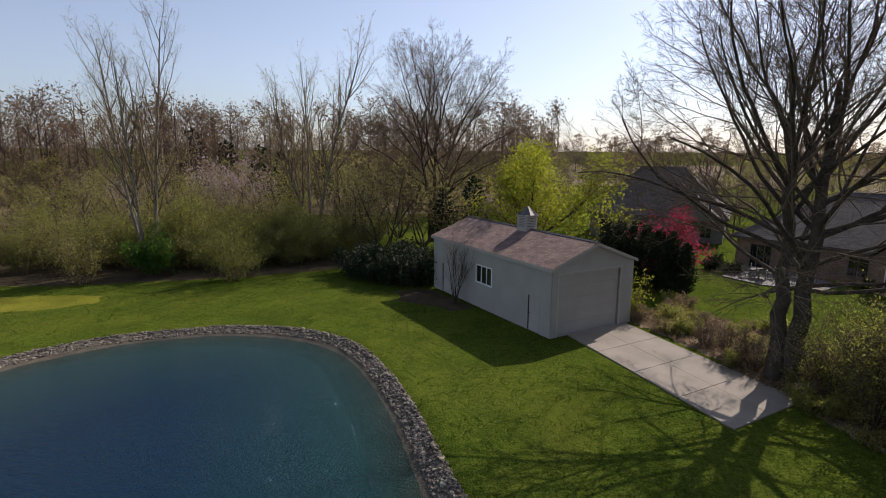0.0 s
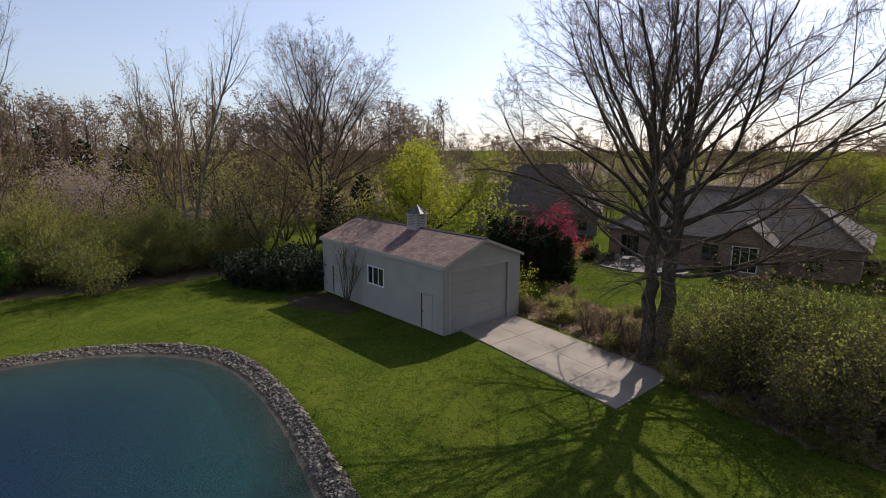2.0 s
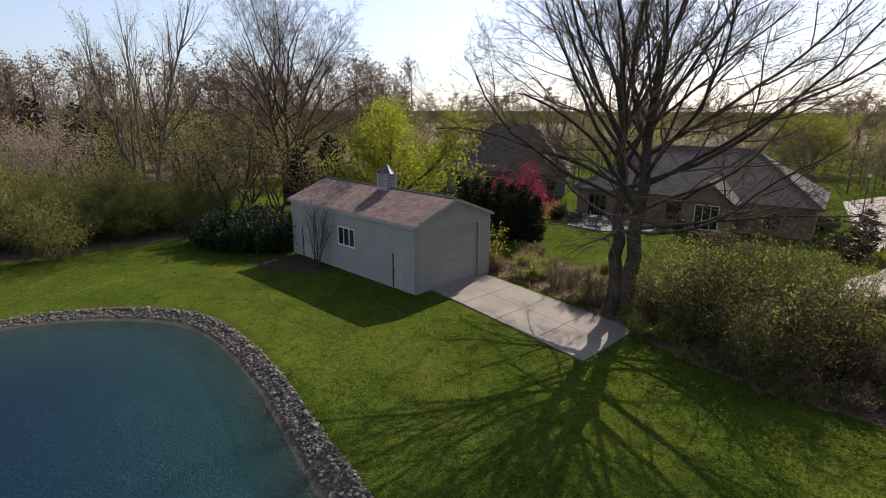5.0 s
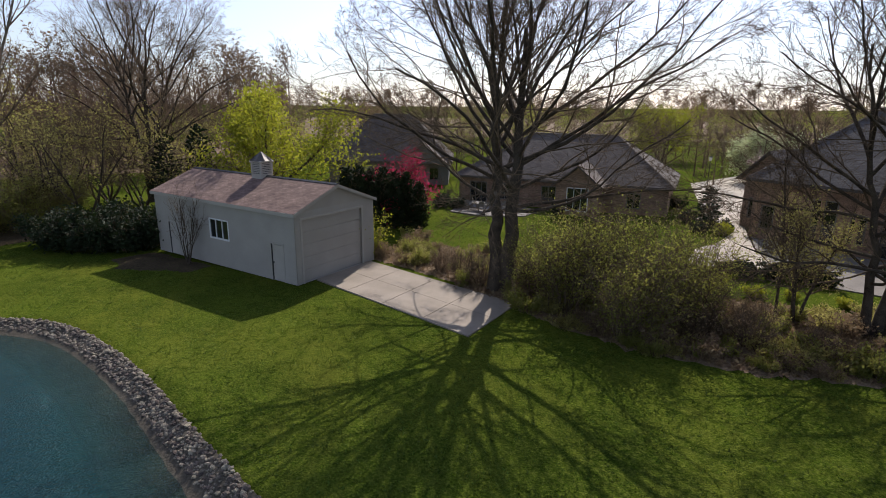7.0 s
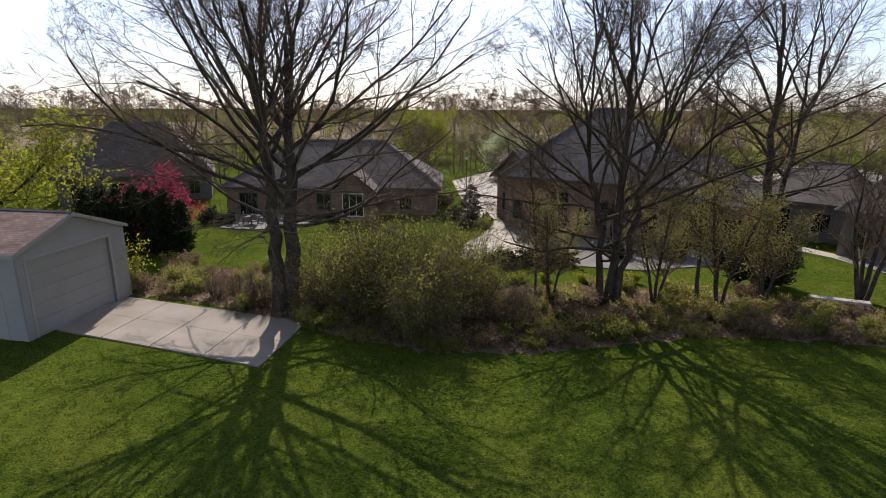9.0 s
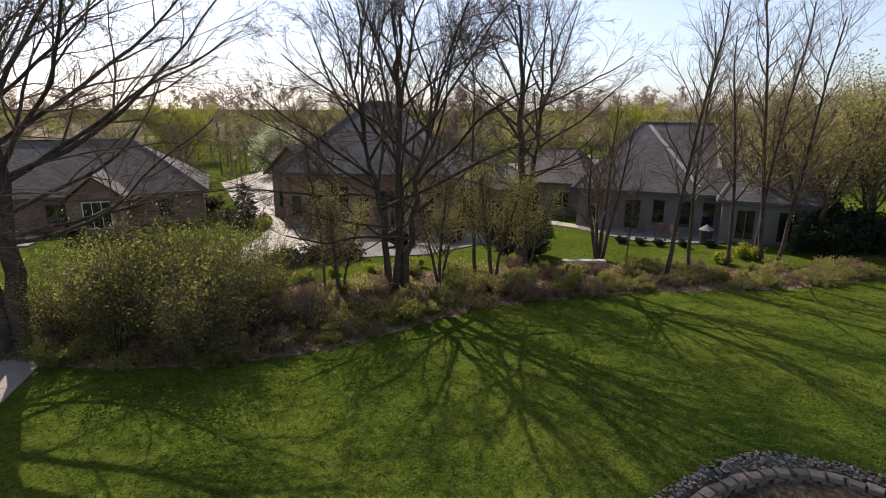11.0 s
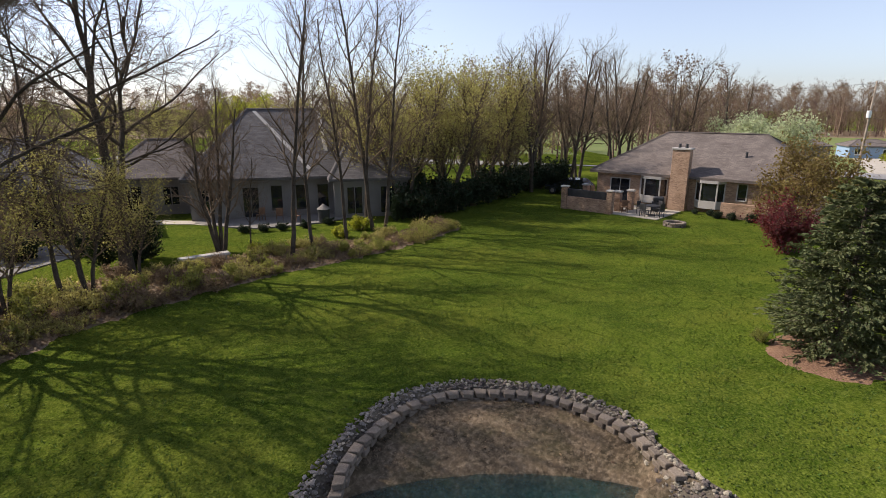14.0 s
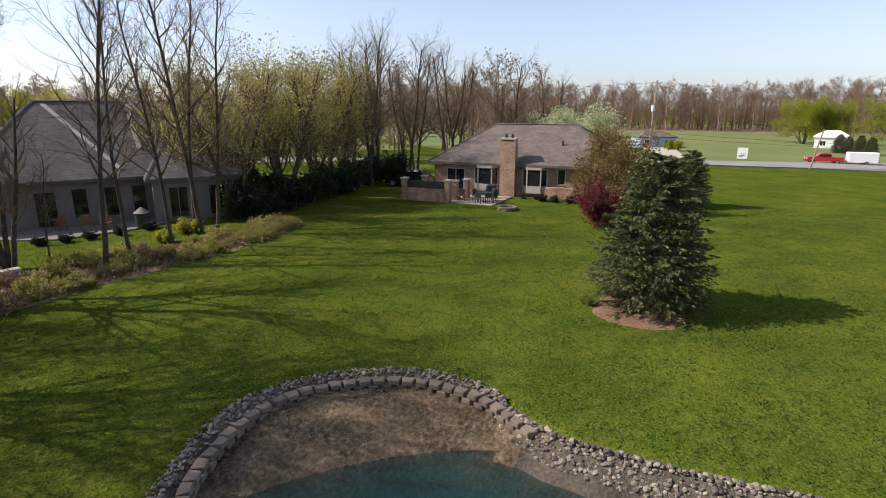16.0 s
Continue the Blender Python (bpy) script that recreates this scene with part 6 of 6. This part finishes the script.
boxed("drawbar", (2.0, 3.1, -0.06, 0.06, 0.45, 0.55), DARK, trailer)
for sy in (-1, 1):
    wheel(trailer, -0.6, sy * 1.0, 0.33, 0.2)
    boxed("fender", (-1.05, -0.15, sy * 1.08 - 0.06, sy * 1.08 + 0.06, 0.66, 0.72), DARK, trailer)


def shed(name, x, y, turn, w, d, h, rise, wall_mat, roof_mat, label, openings=()):
    ob = thing(name, x, y, None, turn, label, "building")
    walls(ob, 0, w, 0, d, h, wall_mat, front=openings)
    hip_roof(ob, 0, w, 0, d, h, h + rise, w * 0.3, w * 0.7, roof_mat, 0.35)
    return ob


bg = shed("blue_garage", 108, -101.7, -113.7, 9.0, 7, 2.7, 1.3, SEAL_BLUE, GREY_SHINGLE, "pale blue garage with a grey roof", [(1.0, 1.2, 0.9, 1.2), (6.2, 2.2, 0.1, 2.0)])
gs = shed("grey_shed", 106, -86.5, -110, 7.0, 6, 2.4, 1.2, STUCCO, GREY_SHINGLE, "small grey outbuilding by the road")
wb = shed("white_farm_building", 90.2, -142, -148, 7.2, 6, 2.8, 1.5, WHITE, WHITE, "white farm building beside the maples", [(1.2, 1.2, 0.6, 1.2), (4.4, 1.0, 0.9, 1.0)])
for x, y, s in ((77.5, -130.5, 0.7), (75.5, -130.2, 0.65), (73, -130, 0.7), (70.5, -129.4, 0.65)):
    again(spruce, x, y, rng.uniform(0, 360), s)
roundbush = again(lime_clump, 96.5, -100.6, 0, 2.2, 1.2, "round yellow-green bush by the blue garage")
cl = shed("far_white_house", -100, 74, 38, 12, 9, 3, 4.2, STUCCO, GREY_SHINGLE, "house with a grey roof seen through the thicket", [(1, 1.6, 0.6, 1.6), (4, 1.6, 0.6, 1.6), (8, 1.6, 0.6, 1.6)])
cl2 = shed("far_grey_roofed_house", -92, 98, 30, 16, 10, 3, 4.5, STUCCO, GREY_SHINGLE, "grey roofed house beyond the blossom trees", [(2, 1.6, 0.6, 1.6), (8, 1.6, 0.6, 1.6)])
car = thing("parked_car", 50.6, -17.6, None, 50, "black car parked beside the brick house", "car")
bm = bmesh.new()
prof = [(-2.2, 0.35), (2.2, 0.35), (2.25, 0.75), (1.2, 0.9), (0.5, 1.45), (-1.3, 1.5), (-2.1, 0.95)]
a_ = [bm.verts.new((x, -0.85, z)) for x, z in prof]
b_ = [bm.verts.new((x, 0.85, z)) for x, z in prof]
bm.faces.new(a_)
bm.faces.new(b_[::-1])
for k in range(len(prof)):
    bm.faces.new((a_[k], b_[k], b_[(k + 1) % len(prof)], a_[(k + 1) % len(prof)]))
bmesh.ops.recalc_face_normals(bm, faces=bm.faces[:])
bmesh.ops.bevel(bm, geom=bm.edges[:], offset=0.06, segments=2, affect="EDGES")
part("body", bm, PANE, car)
for sy in (-1, 1):
    boxed("window", (-1.2, 0.5, sy * 0.85 - 0.015, sy * 0.85 + 0.015, 0.98, 1.35), PANE, car, bevel=0)
    for x in (-1.4, 1.4):
        wheel(car, x, sy * 0.78, 0.33, 0.2)
# fence behind the garage
fence = thing("garden_fence", -19.5, 42.4, None, -8, "low weathered wooden rail fence behind the hedge", "fence")
for k in range(5):
    boxed("post", (k * 2.0 - 0.05, k * 2.0 + 0.05, -0.05, 0.05, -0.1, 1.35), POLE_WOOD, fence)
for k in range(4):
    for z in (0.5, 1.15):
        boxed("rail", (k * 2.0 + 0.052, k * 2.0 + 1.948, -0.03, 0.03, z, z + 0.1), POLE_WOOD, fence)

# ---- pond edge: blocks and stones ----
rr = random.Random(12)
edge = thing("block_edging", 14.0, -2.0, 0, 0, "two courses of tan concrete blocks round the beach", "edging", kind="structure")
BLOCKS = []
for k in range(3):
    bm = box(bmesh.new(), -0.2, 0.2, -0.14, 0.14, 0, 0.15)
    for v in bm.verts:
        if v.co.y > 0:
            v.co.x *= 0.72
        v.co += Vector((rr.uniform(-0.012, 0.012), rr.uniform(-0.012, 0.012), rr.uniform(-0.008, 0.008)))
    bmesh.ops.bevel(bm, geom=bm.edges[:], offset=0.018, segments=1, affect="EDGES")
    me = bpy.data.meshes.new("block")
    bm.to_mesh(me)
    bm.free()
    me.materials.append(BLOCK)
    BLOCKS.append(me)
ARC = [(12.2, 1.95), (13.1, 1.75), (14.2, 1.2), (15.2, 0.35), (15.85, -0.8), (15.9, -2.2), (15.55, -3.5), (14.8, -4.6), (13.7, -5.4), (12.6, -5.75), (11.6, -5.85)]
line = []
for i in range(len(ARC) - 1):
    a, b_, c, d = (Vector(ARC[max(0, min(len(ARC) - 1, i + k))]) for k in (-1, 0, 1, 2))
    for s in range(12):
        t = s / 12
        line.append(0.5 * ((2 * b_) + (c - a) * t + (2 * a - 5 * b_ + 4 * c - d) * t * t + (3 * b_ - a - 3 * c + d) * t ** 3))
for course in range(2):
    run, want = 0.0, 0.1 + 0.18 * course
    for p, q in zip(line, line[1:]):
        seg = (q - p).length
        while want < run + seg:
            f = (want - run) / seg
            x, y = p.lerp(q, f)
            a = math.atan2(q.y - p.y, q.x - p.x)
            ob = new("block", BLOCKS[int(rr.random() * 3)])
            ob.parent = edge
            z = land(x, y) - 0.31 + course * 0.152
            ob.matrix_basis = pose(x - 14.0 + rr.gauss(0, 0.015), y + 2.0 + rr.gauss(0, 0.015), z, rr.gauss(0, 1.5), rr.gauss(0, 1.5), math.degrees(a) + 180 + rr.gauss(0, 4))
            want += 0.415
        run += seg
# stones: single ones along the near beach, the rest as one rubble band
bank = thing("stone_bank", 12.0, -2.0, 0, 0, "grey rounded stones banked along the pond edge", "stones", kind="structure")
heap_v, heap_f, singles = [], [], 0
ico = bmesh.new()
bmesh.ops.create_icosphere(ico, subdivisions=1, radius=0.5)
iv = [v.co.copy() for v in ico.verts]
fi = [tuple(v.index for v in f.verts) for f in ico.faces]
ico.free()
n_line = len(shore)
for i in range(n_line):
    p, q = shore[i], shore[(i + 1) % n_line]
    mid_ = (p + q) / 2
    if mid_.y < -13 or mid_.x < -28.5 or (mid_.x < -20 and mid_.y < 15):
        continue
    near_beach = mid_.x > 11.3 and -5.8 < mid_.y < 2.6
    way = (q - p)
    inward = Vector((way.y, -way.x)).normalized()
    if inside_shore(*(mid_ + inward * 0.3)) < 0:
        inward = -inward
    lo, hi = (-0.32, 0.26) if near_beach else (-0.12, 0.62 if mid_.x < 5 else 0.5)
    for k in range(int(way.length * (hi - lo) * 210) + 1):
        u, s = rr.random(), rr.uniform(lo, hi)
        x, y = p + way * u + inward * s
        size = rr.choice((0.045, 0.06, 0.075, 0.09, 0.12) if near_beach else (0.06, 0.075, 0.09, 0.11, 0.15)) * rr.uniform(0.75, 1.2)
        z = surface(x, y) + size * 0.22 + (0.02 if s < 0.2 else 0)
        if near_beach and singles < 300 and size > 0.08:
            stone_at(bank, x - 12.0, y + 2.0, z, size, rr.uniform(0, 360), rr)
            singles += 1
            continue
        m = pose(x, y, z, rr.uniform(-30, 30), rr.uniform(-30, 30), rr.uniform(0, 360)) @ Matrix.Diagonal((size * 1.2, size, size * 0.65, 1))
        base = len(heap_v)
        heap_v += [tuple(m @ (c * (1 + rr.uniform(-0.16, 0.16)))) for c in iv]
        heap_f += [(a + base, b2 + base, c2 + base) for a, b2, c2 in fi]
tagged(from_lists("rubble", heap_v, heap_f, STONES), "grey and buff rubble stones along the waterline", "stones", kind="stuff")

# ---- grass tufts over the near lawn ----
GRASS = leaf_mat("grass_blades", (0.032, 0.060, 0.009), (0.100, 0.140, 0.020), (0.14, 0.20, 0.022), 0.45, 0.5)
tr, tv, tf = random.Random(77), [], []
gc, gs_ = math.cos(GA), math.sin(GA)
made = 0
while made < 90000:
    d = 7 + 42 * tr.random() ** 0.75
    a = radians(tr.uniform(-58, 158))
    x, y = math.sin(a) * d, math.cos(a) * d
    if noise.noise(Vector((x * 0.9, y * 0.9, 4.0))) + tr.uniform(-0.5, 0.5) < -0.1:
        continue
    ga, gb = (x - GO.x) * gc + (y - GO.y) * gs_, -(x - GO.x) * gs_ + (y - GO.y) * gc
    if -0.1 < ga < 6.5 and -11.3 < gb < 13.3:
        continue
    if in_bed(x, y) or (x < 18 and inside_shore(x, y) > -0.35):
        continue
    made += 1
    z, h = surface(x, y), tr.uniform(0.025, 0.07)
    for _ in range(2):
        b1 = tr.uniform(0, 6.283)
        wx_, wy_ = math.cos(b1) * h * 0.5, math.sin(b1) * h * 0.5
        ox_, oy_ = tr.gauss(0, 0.035), tr.gauss(0, 0.035)
        i = len(tv)
        tv += [(x + ox_ - wx_, y + oy_ - wy_, z - 0.01), (x + ox_ + wx_, y + oy_ + wy_, z - 0.01), (x + ox_ * 2.2, y + oy_ * 2.2, z + h)]
        tf.append((i, i + 1, i + 2))
tagged(from_lists("grass_tufts", tv, tf, GRASS), "short uneven grass blades over the lawn", "grass", kind="stuff")
